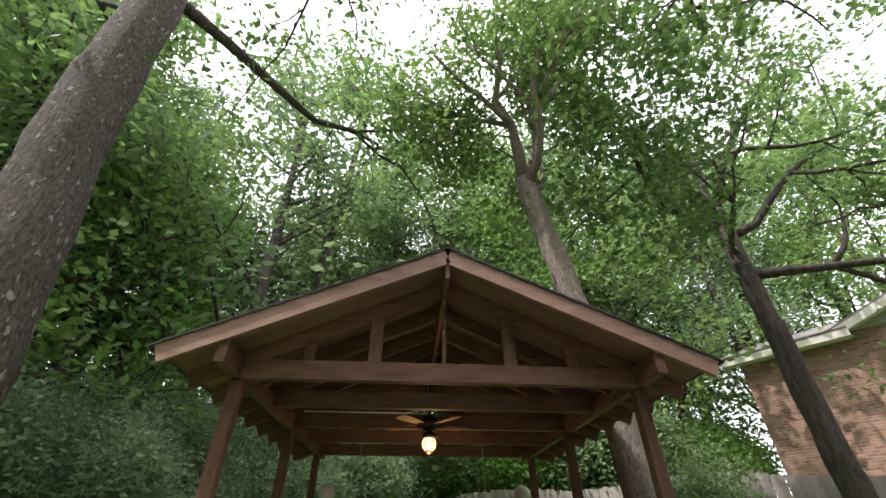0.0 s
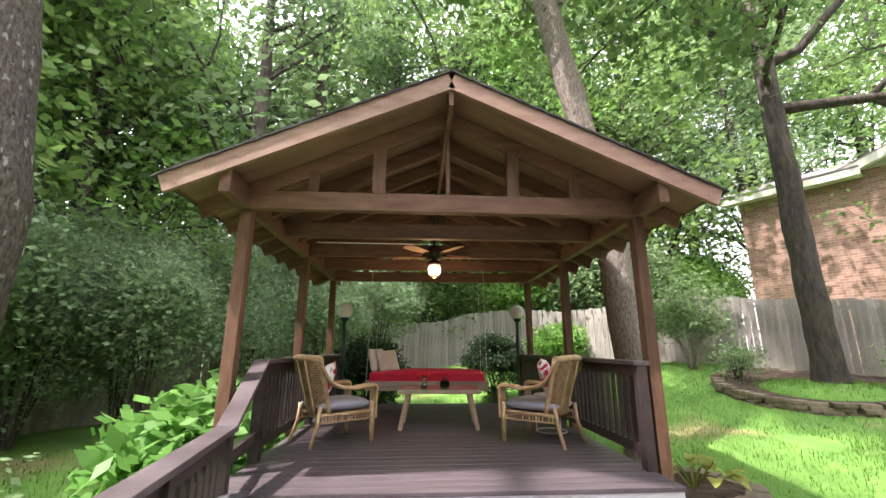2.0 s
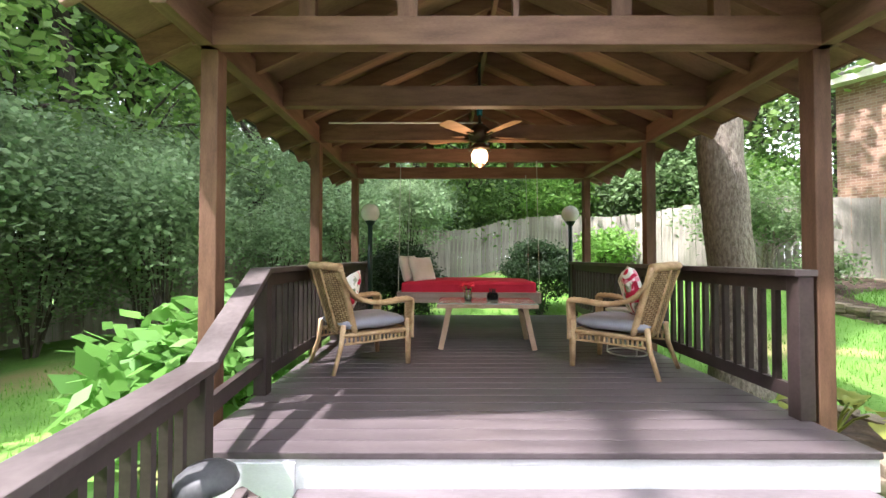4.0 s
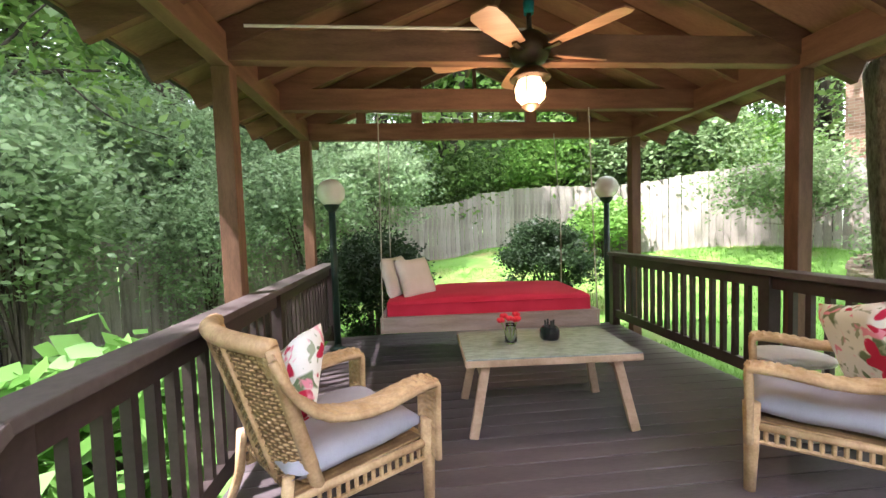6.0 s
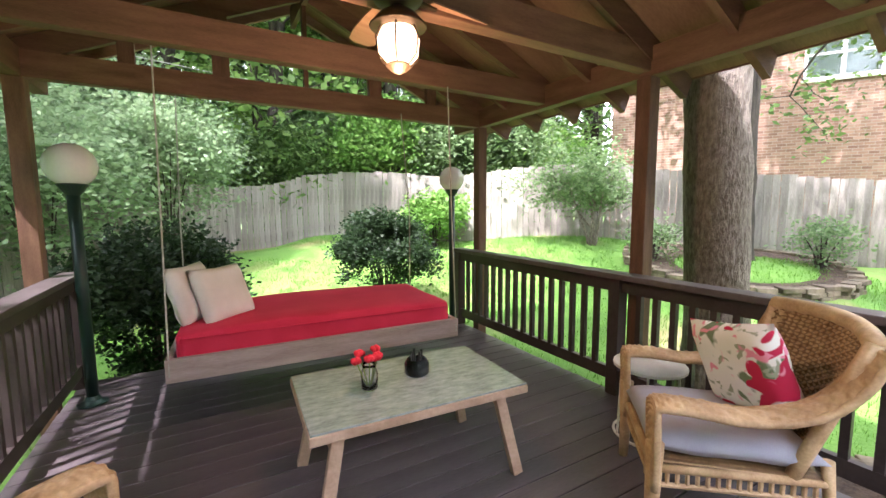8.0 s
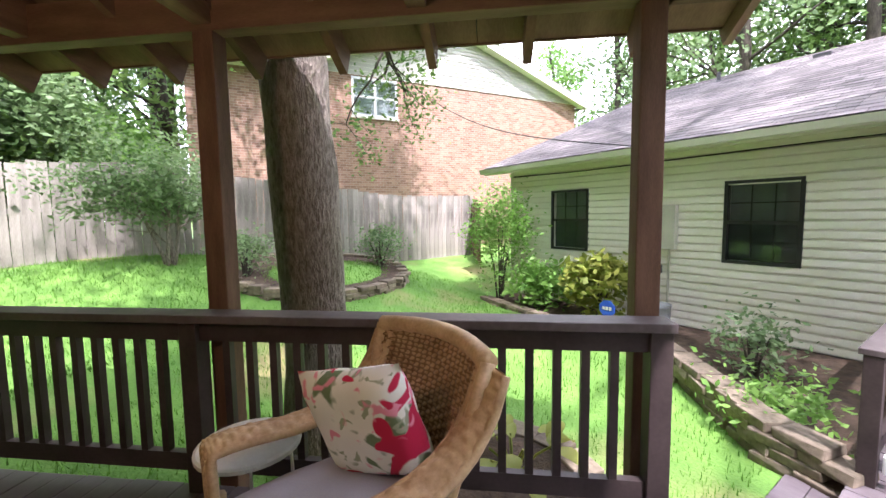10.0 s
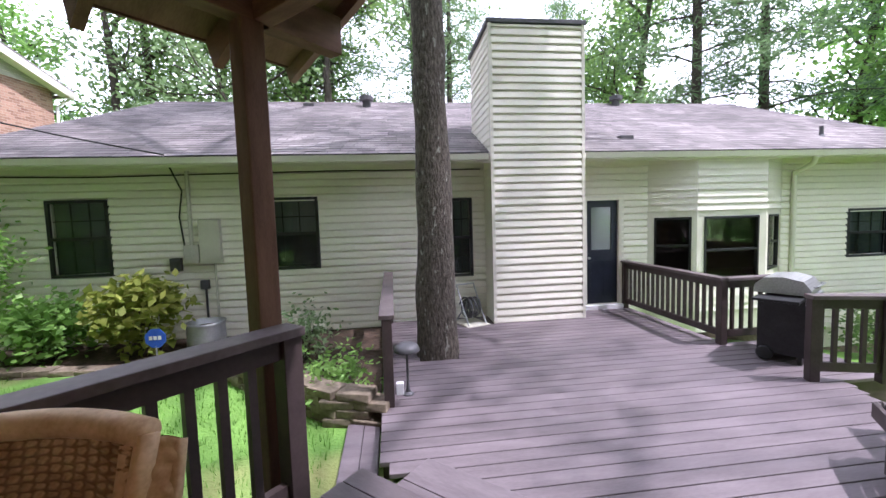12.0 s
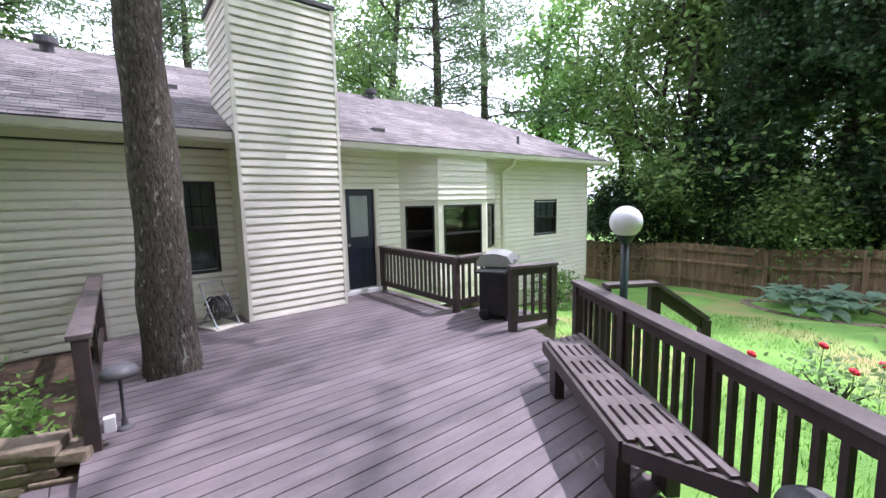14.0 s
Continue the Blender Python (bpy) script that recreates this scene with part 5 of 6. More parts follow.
def build_shrubs():
    # clipped box bushes behind the swing bed
    shrub("box_bush", "dense dark green clipped box bush behind the gazebo", -1.30, 5.25, 0.82, 1.55, LEAF_D, 31, per=150, size=0.065, spread=0.10)
    shrub("box_bush", "dense dark green rounded box bush on the lawn", 1.65, 6.4, 0.80, 1.45, LEAF_D, 32, per=150, size=0.065, spread=0.10)
    shrub("hydrangea", "leafy green shrub against the fence", 4.3, 9.6, 0.8, 1.25, LEAF_B, 33, per=30, size=0.14)
    # loose wall of privet along the left fence
    for k, (x, y, r, h) in enumerate(((-6.9, 2.2, 1.4, 3.2), (-7.4, 0.4, 1.5, 3.0), (-8.2, -1.5, 1.6, 3.0), (-7.6, 5.6, 1.5, 3.4), (-6.9, 7.4, 1.5, 3.6), (-5.6, 8.8, 1.6, 3.8), (-4.2, 10.3, 1.6, 3.8), (-2.9, 11.8, 1.6, 3.6), (-2.9, 8.3, 1.1, 2.5), (-1.5, 10.2, 1.2, 2.5), (-1.2, 13.6, 1.5, 3.2), (-8.6, 3.6, 1.5, 3.8), (-5.3, 4.6, 0.9, 2.4))):
        shrub("privet_bush", "tall loose grey-green privet bush overhanging the fence", x, y, r, h, LEAF_P, 40 + k, per=34, size=0.11, spread=0.26, z=ground_z(x, y) + 0.45, lift=0.6, group="privet row")
    for k, (x, y, r, h) in enumerate(((-6.9, 3.9, 1.35, 3.5), (-6.1, 5.2, 1.2, 3.3), (-7.9, 2.7, 1.4, 3.3), (-8.3, 0.9, 1.4, 3.2), (-4.4, 7.2, 0.9, 2.6))):
        shrub("privet_bush", "tall feathery privet bush leaning over the lawn before the fence", x, y, r, h, LEAF_P, 140 + k, per=44, size=0.085, spread=0.24, lift=0.3, group="privet row")
    # undergrowth beyond the fences
    for k, (x, y) in enumerate(((1.5, 14.6), (4.5, 13.4), (6.8, 11.2), (7.6, 11.6), (11.0, 12.6), (12.4, 14.6), (9.6, 13.0), (-1.5, 14.8), (3.0, 15.6), (-4, 12.6), (0, 16.5), (5.8, 14.6), (-8.5, 8.5), (-12, 5), (8.5, 12.8), (-6.5, 11))):
        shrub("undergrowth", "dense green undergrowth rising behind the fence", x, y, 1.9, 3.4 + (k % 3) * 0.6, (LEAF_A, LEAF_B, LEAF_C)[k % 3], 60 + k, per=26, size=0.17, spread=0.34, group="undergrowth")
    for k in range(9):
        x, y = -6.6 - k * 1.45, -16.6 + k * 1.14 - (k % 3) * 0.5
        shrub("undergrowth", "dark dense thicket behind the brown fence", x, y, 1.8, 3.6 + (k % 3), (LEAF_D, LEAF_A)[k % 2], 80 + k, per=26, size=0.16, spread=0.34, group="undergrowth")
    # by the house
    shrub("house_shrub", "upright pale green shrub at the house corner", *hw(9.9, 0.75).to_2d(), 0.62, 2.1, LEAF_B, 34, per=24, size=0.09)
    shrub("aucuba", "yellow-spotted evergreen shrub in front of the siding", *hw(7.55, 0.75).to_2d(), 0.42, 1.0, YELLOWLEAF, 35, per=16, size=0.16, spread=0.14)
    shrub("hydrangea", "low green leafy shrub in the raised bed", *hw(8.85, 0.6).to_2d(), 0.5, 0.75, LEAF_B, 36, per=20, size=0.13)
    shrub("perennial", "wispy flowering perennial beside the house wall", *hw(5.2, 1.5).to_2d(), 0.28, 0.7, LEAF_C, 37, per=10, size=0.08)
    shrub("perennial", "small green groundcover in the mulch bed", *hw(4.75, 2.5).to_2d(), 0.35, 0.3, LEAF_B, 38, per=18, size=0.08)
    shrub("rose_bush", "grey-green rose bush beside the deck railing", -3.05, -1.15, 0.48, 1.05, LEAF_C, 39, per=22, size=0.08)
    shrub("rose_bush", "low thin rose bush on the lawn edge", -3.5, -3.05, 0.42, 0.42, LEAF_C, 27, per=8, size=0.07)
    shrub("azalea", "low shrub at the foot of the siding", *hw(-4.4, 0.9).to_2d(), 0.5, 0.8, LEAF_A, 30, per=20, size=0.09)
    shrub("azalea", "small shrub beside the oak", 6.6, 5.0, 0.42, 0.7, LEAF_C, 29, per=18, size=0.08)
    shrub("azalea", "small shrub beside the oak", 8.5, 3.1, 0.42, 0.75, LEAF_C, 28, per=18, size=0.08)
    t = thing("young_tree", "young multi-stemmed crape myrtle on the lawn", "tree")
    rng = np.random.default_rng(77)
    tips, x, y = [], 6.7, 6.55
    z = ground_z(x, y)
    for k in range(4):
        bm = bmesh.new()
        a = k * 1.57 + 0.4
        grow(bm, tips, (x + 0.05 * math.cos(a), y + 0.05 * math.sin(a), z - 0.1), (0.22 * math.cos(a), 0.22 * math.sin(a), 1), 0.04, 1.25, 2, rng, bend=0.2)
        part("stem", bm, BARK_L, t, smooth=True)
    leaves("crown", [p for p in tips if p[2] > z + 0.9], 22, 0.2, 0.10, LEAF_C, t, rng)
    shrub("hydrangea", "broad-leaved bright green shrub below the gazebo railing", -2.85, 1.15, 0.62, 1.0, HOSTA, 51, per=7, size=0.24, spread=0.15)
    shrub("hydrangea", "broad-leaved bright green shrub below the gazebo railing", -2.75, 2.3, 0.65, 1.1, HOSTA, 57, per=7, size=0.24, spread=0.15)
    hosta("hosta", "bright green hosta at the foot of the steps", -2.35, 0.2, 0.5, HOSTA, 58, 26)
    hosta("hosta", "bright green hosta beside the stair railing", -2.2, 1.6, 0.6, HOSTA, 52, 34)
    hosta("hosta", "yellow-green hosta in the low stone bed", 2.45, 0.55, 0.32, YELLOWLEAF, 53, 16, z=-0.30, size=0.2)
    for k in range(3):
        hosta("hosta", "broad blue-green hosta in the round lawn bed", -8.4 - k * 0.75, -9.8 - (k % 2) * 0.6, 0.7, HOSTA_B, 54 + k, 24, size=0.52)
    for x, y, z in ((-3.0, -0.78, 0.33), (-3.0, -1.5, 0.2), (-2.8, -3.2, -0.25), (-3.55, -3.3, -0.2), (-3.5, -2.9, -0.3), (-3.9, -3.05, -0.3)):
        f = thing("rose_flower", "single red rose bloom on its bush", "flower", group="roses")
        bm = bmesh.new()
        for k in range(9):
            a = k * 2.4
            ball(bm, 0.022, (x + 0.02 * math.cos(a) * (k / 5), y + 0.02 * math.sin(a) * (k / 5), z + 0.01 * (k % 3)), 8, 6)
        part("petals", bm, PETAL, f)
        part("stem", tube(bmesh.new(), [(x, y, z), (x + 0.02, y, z - 0.3), (x, y, ground_z(x, y) - 0.02)], 0.005, 5), LEAF_A, f)


build_shrubs()


# ---- furniture ----
def weave(fn, nu, nv, rows, cols, amp, thick):
    """A woven panel over the surface fn(u, v), with strands that pass in front of and behind the stakes."""
    verts, faces = [], []
    def at(u, v):
        p = fn(u, v)
        du, dv = fn(min(1, u + 0.01), v) - fn(max(0, u - 0.01), v), fn(u, min(1, v + 0.01)) - fn(u, max(0, v - 0.01))
        return p, du.cross(dv).normalized()
    for side in (1, -1):
        off = len(verts)
        for j in range(nv + 1):
            for i in range(nu + 1):
                u, v = i / nu, j / nv
                p, n = at(u, v)
                row = v * rows
                d = amp * abs(math.sin(math.pi * row)) * (0.55 + 0.45 * math.sin(math.pi * (u * cols + int(row))))
                verts.append(p + n * side * (thick / 2 + d))
        for j in range(nv):
            for i in range(nu):
                a = off + j * (nu + 1) + i
                q = (a, a + 1, a + nu + 2, a + nu + 1)
                faces.append(q if side > 0 else q[::-1])
    return verts, faces


def wicker_chair(m, label):
    """Deep armchair: woven barrel back, rolled arms that sweep down from it, skirt, four splayed legs, box cushion. It faces local +y."""
    c = thing("wicker_chair", label, "armchair", m, group="wicker chairs")
    def back(u, v):
        a = (u - 0.5) * 2
        x = a * (0.25 + 0.072 * v)
        y = -0.24 - 0.17 * v + 0.08 * a * a
        return Vector((x, y, 0.30 + 0.60 * v - 0.015 * a * a * v))
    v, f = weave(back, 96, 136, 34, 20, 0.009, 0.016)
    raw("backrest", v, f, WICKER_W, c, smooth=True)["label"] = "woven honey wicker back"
    bm = bmesh.new()
    rim = [back(k / 10, 1.0) for k in range(11)]
    tube(bm, rim, 0.034, 10)
    for k in (0.0, 1.0):
        tube(bm, [back(k, j / 6) for j in range(7)], 0.026, 8)
    for k in (0.33, 0.66):
        tube(bm, [back(k, j / 6) + Vector((0, -0.016, 0)) for j in range(7)], 0.011, 6)
    part("back_frame", bm, WICKER, c, smooth=True)
    for s in (-1, 1):
        def arm(u, v, s=s):
            path = [Vector((s * 0.325, -0.345, 0.87)), Vector((s * 0.325, -0.285, 0.74)), Vector((s * 0.32, -0.17, 0.63)), Vector((s * 0.32, 0.02, 0.585)), Vector((s * 0.315, 0.20, 0.60)), Vector((s * 0.31, 0.312, 0.60)), Vector((s * 0.308, 0.326, 0.575)), Vector((s * 0.307, 0.324, 0.50)), Vector((s * 0.306, 0.322, 0.40)), Vector((s * 0.305, 0.322, 0.26))]
            t = v * (len(path) - 1)
            k = min(int(t), len(path) - 2)
            p0, p1, p2, p3 = (path[max(0, min(len(path) - 1, k + o))] for o in (-1, 0, 1, 2))
            w = t - k
            p = 0.5 * ((2 * p1) + (p2 - p0) * w + (2 * p0 - 5 * p1 + 4 * p2 - p3) * w * w + (3 * p1 - p0 - 3 * p2 + p3) * w ** 3)
            return p + Vector((s * (u - 0.5) * 0.115, 0, -0.014 * (2 * u - 1) ** 2))
        v, f = weave(arm, 24, 190, 40, 4, 0.008, 0.020)
        raw("armrest", v, f, WICKER, c, smooth=True)
        bm = bmesh.new()
        for e in (0.0, 1.0):
            tube(bm, [arm(e, j / 22) for j in range(23)], 0.016, 6)
        part("arm_edge", bm, WICKER, c, smooth=True)
        part("leg", tube(bmesh.new(), [(s * 0.305, 0.315, 0.42), (s * 0.30, 0.315, 0.2), (s * 0.295, 0.32, 0.0)], [0.034, 0.028, 0.022], 10), WICKER, c, smooth=True)
        part("leg", tube(bmesh.new(), [(s * 0.255, -0.27, 0.40), (s * 0.25, -0.29, 0.22), (s * 0.27, -0.36, 0.0)], [0.022, 0.020, 0.017], 10), WICKER, c, smooth=True)
        part("side_rail", tube(bmesh.new(), [(s * 0.30, 0.30, 0.31), (s * 0.255, -0.27, 0.31)], 0.018, 8), WICKER, c, smooth=True)
        bm = bmesh.new()
        for k in range(15):
            y = -0.24 + k * 0.036
            x = s * (0.258 + 0.042 * (k / 15))
            tube(bm, [(x, y, 0.24), (x, y, 0.31)], 0.009, 6)
        tube(bm, [(s * 0.258, -0.26, 0.24), (s * 0.30, 0.30, 0.24)], 0.011, 6)
        part("skirt", bm, WICKER, c, "row of looped canes under the seat")
    bm = bmesh.new()
    for k in range(15):
        x = -0.27 + k * 0.0385
        tube(bm, [(x, 0.315, 0.24), (x, 0.315, 0.31)], 0.009, 6)
    tube(bm, [(-0.295, 0.315, 0.24), (0.295, 0.315, 0.24)], 0.011, 6)
    tube(bm, [(-0.295, 0.315, 0.315), (0.295, 0.315, 0.315)], 0.018, 6)
    part("front_skirt", bm, WICKER, c)
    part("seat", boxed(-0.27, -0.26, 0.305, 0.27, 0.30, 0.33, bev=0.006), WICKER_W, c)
    part("seat_cushion", puff(0.56, 0.60, 0.13, Matrix.Translation((0, 0.03, 0.395)), 0.12), CUSHION, c, "lilac-grey seat cushion", smooth=True)
    return c


def throw_pillow(name, label, m, material, w=0.42, h=0.15):
    ob = link(name, puff(w, w, h, Matrix.Identity(4), 0.5), material, smooth=True)
    ob.matrix_basis = m
    return tagged(ob, label, "pillow")


def build_furniture():
    chair_l = pose(-1.20, 1.29, 0, 0, 0, -52)
    chair_r = pose(1.16, 1.15, 0, 0, 0, 46)
    c = wicker_chair(chair_l, "honey-coloured wicker armchair with grey cushion and floral pillow")
    c.scale = (0.98, 1.04, 1.0)
    copy_thing(c, chair_r)["label"] = "honey-coloured wicker armchair beside the small white side table"
    throw_pillow("throw_pillow", "white floral throw pillow with red blossoms, on a wicker chair", chair_r @ pose(0.0, -0.09, 0.66, 74, 12, 26), FLORAL)
    throw_pillow("throw_pillow", "white floral throw pillow with red blossoms, on a wicker chair", chair_l @ pose(-0.10, -0.12, 0.59, 62, 0, -8) @ Matrix.Rotation(radians(38), 4, "Z"), FLORAL)
    # coffee table
    t = thing("coffee_table", "low pale wooden coffee table with textured glass top", "table", pose(0.04, 2.08, 0.02, 0, 0, -3))
    part("table_frame", boxed(-0.53, -0.32, 0.415, 0.53, 0.32, 0.455, bev=0.006), TABLEWOOD, t)
    part("glass_top", boxed(-0.525, -0.315, 0.456, 0.525, 0.315, 0.466, bev=0.002), GLASSTOP, t, "greenish rippled glass top")
    for sx in (-1, 1):
        for sy in (-1, 1):
            part("leg", beam(bmesh.new(), (sx * 0.40, sy * 0.24, 0.414), (sx * 0.49, sy * 0.29, -0.02), 0.055, 0.035, 0.004, up=(0, 1, 0)), TABLEWOOD, t)
        part("cross_rail", boxed(sx * 0.42 - 0.02, -0.23, 0.34, sx * 0.42 + 0.02, 0.23, 0.41), TABLEWOOD, t)
    # vase of red flowers, smoked candle jar
    v = thing("flower_vase", "small clear glass jar of red flowers on the table", "vase", pose(-0.16, 2.07, 0.486))
    part("jar", lathe(bmesh.new(), [(0.032, 0.0), (0.04, 0.01), (0.042, 0.08), (0.032, 0.11), (0.036, 0.13), (0.033, 0.13), (0.029, 0.11), (0.038, 0.08), (0.036, 0.012), (0.005, 0.01)], 16), CLEAR, v, smooth=True)
    for k in range(7):
        a, d = k * 0.9, 0.03 + 0.045 * (k % 3) / 2
        x, y, z = d * math.cos(a) * 1.5, d * math.sin(a), 0.16 + 0.02 * (k % 2)
        bm = bmesh.new()
        for j in range(6):
            ball(bm, 0.014, (x + 0.014 * math.cos(j), y + 0.014 * math.sin(j), z + 0.004 * (j % 2)), 8, 6)
        part("flower", bm, PETAL, v)
        part("stem", tube(bmesh.new(), [(x * 0.2, y * 0.2, 0.015), (x, y, z)], 0.003, 5), LEAF_A, v)
    j = thing("candle_jar", "squat smoked glass candle jar on the table", "jar", pose(0.12, 2.12, 0.486))
    part("jar", lathe(bmesh.new(), [(0.055, 0.0), (0.066, 0.012), (0.066, 0.06), (0.05, 0.085), (0.046, 0.085), (0.058, 0.058), (0.058, 0.015), (0.01, 0.012)], 20), SMOKE, j, smooth=True)
    for k in range(4):
        part("wick_stick", tube(bmesh.new(), [(0.02 * math.cos(k * 1.6), 0.02 * math.sin(k * 1.6), 0.013), (0.03 * math.cos(k * 1.6), 0.03 * math.sin(k * 1.6), 0.13)], 0.007, 6), BLACK, j)
    # swing bed
    b = thing("swing_bed", "hanging daybed with grey wooden frame on ropes", "swing bed", pose(-0.08, 3.42, 0, 0, 0, -3))
    for y in (-0.47, 0.47):
        part("side_board", boxed(-0.96, y - 0.02, 0.36, 0.96, y + 0.02, 0.50, bev=0.005), GREYWOOD, b)
    for x in (-0.94, 0.94):
        part("end_board", boxed(x - 0.02, -0.449, 0.36, x + 0.02, 0.449, 0.50, bev=0.005), GREYWOOD, b)
    for k in range(9):
        part("slat", boxed(-0.88 + k * 0.2, -0.448, 0.42, -0.78 + k * 0.2, 0.448, 0.445), GREYWOOD, b)
    for x in (-0.94, 0.94):
        for y in (-0.49, 0.47):
            part("rope", tube(bmesh.new(), [(x, y, 0.40), (x * 0.99, y * 0.9, 1.3), (x * 0.98, -0.40 if y < 0 else 0.58, TOP + 0.04)], 0.005, 6), ROPE, b)
    mt = boxed(-0.91, -0.44, -0.095, 0.91, 0.44, 0.095, bev=0.045)
    bmesh.ops.subdivide_edges(mt, edges=mt.edges[:], cuts=5, use_grid_fill=True)
    for v_ in mt.verts:
        v_.co.z += 0.012 * noise.noise(v_.co * 3.0) + 0.02 * max(0, 1 - (v_.co.x / 0.9) ** 2) * (v_.co.z > 0)
    mo = link("mattress", mt, RED, smooth=True)
    mo.matrix_basis = pose(-0.08, 3.42, 0.54, 0, 0, -3)
    tagged(mo, "red cloth-covered mattress lying on the swing bed", "mattress")
    pts = [(-0.87, -0.443, 0.06), (0.87, -0.443, 0.06), (0.905, -0.40, 0.06), (0.905, 0.40, 0.06), (0.87, 0.443, 0.06), (-0.87, 0.443, 0.06), (-0.905, 0.40, 0.06), (-0.905, -0.40, 0.06), (-0.87, -0.443, 0.06)]
    part("piping", tube(bmesh.new(), pts, 0.006, 6), RED, mo)
    throw_pillow("bed_pillow", "oatmeal linen pillow leaning on the daybed", pose(-0.92, 3.42, 0.80, 75, 0, 62), LINEN, 0.40, 0.14)
    throw_pillow("bed_pillow", "oatmeal linen pillow leaning on the daybed", pose(-0.74, 3.36, 0.79, 66, 0, 40), LINEN, 0.40, 0.14)
    # white side table with a wire ring base
    s = thing("side_table", "small round white metal side table with wire base", "side table", pose(1.42, 1.65, 0))
    part("tabletop", lathe(bmesh.new(), [(0.19, 0.42), (0.20, 0.425), (0.20, 0.44), (0.19, 0.445)], 28), WHITEMETAL, s, smooth=False)
    for k in range(3):
        a = k * 2.094 + 0.6
        part("leg", tube(bmesh.new(), [(0.17 * math.cos(a), 0.17 * math.sin(a), 0.42), (0.185 * math.cos(a), 0.185 * math.sin(a), 0.012)], 0.007, 6), WHITEMETAL, s)
    ring = [(0.185 * math.cos(k * math.pi / 14), 0.185 * math.sin(k * math.pi / 14), 0.010) for k in range(29)]
    part("base_ring", tube(bmesh.new(), ring, 0.008, 6), WHITEMETAL, s)


def globe_lamp(x, y, z, base, label):
    g = thing("globe_lamp", label, "lamp post", pose(x, y, base), group="globe lamps")
    h = z - base
    part("globe", ball(bmesh.new(), 0.145, (0, 0, h)), GLOBE, g, "white opal glass globe", smooth=True)
    part("pole", tube(bmesh.new(), [(0, 0, 0), (0, 0, h - 0.16)], 0.036, 14), GREENPOLE, g, smooth=True)
    part("collar", lathe(bmesh.new(), [(0.036, h - 0.20), (0.06, h - 0.17), (0.085, h - 0.13), (0.07, h - 0.115)], 18), GREENPOLE, g)
    part("base_flange", lathe(bmesh.new(), [(0.09, 0), (0.09, 0.012), (0.05, 0.03), (0.037, 0.06)], 18), GREENPOLE, g)


def mushroom_light(x, y, z, label, h=0.52):
    m = thing("path_light", label, "garden light", pose(x, y, z))
    part("hood", lathe(bmesh.new(), [(0.125, h - 0.085), (0.128, h - 0.075), (0.115, h - 0.04), (0.08, h - 0.012), (0.03, h), (0.005, h + 0.002)], 24), DARKGREY, m, "dark domed hood", smooth=True)
    part("stem", tube(bmesh.new(), [(0, 0, 0.0), (0, 0, h - 0.07)], 0.012, 8), DARKGREY, m)
    part("foot", lathe(bmesh.new(), [(0.06, 0.0), (0.055, 0.012), (0.025, 0.03), (0.014, 0.10)], 12), DARKGREY, m)


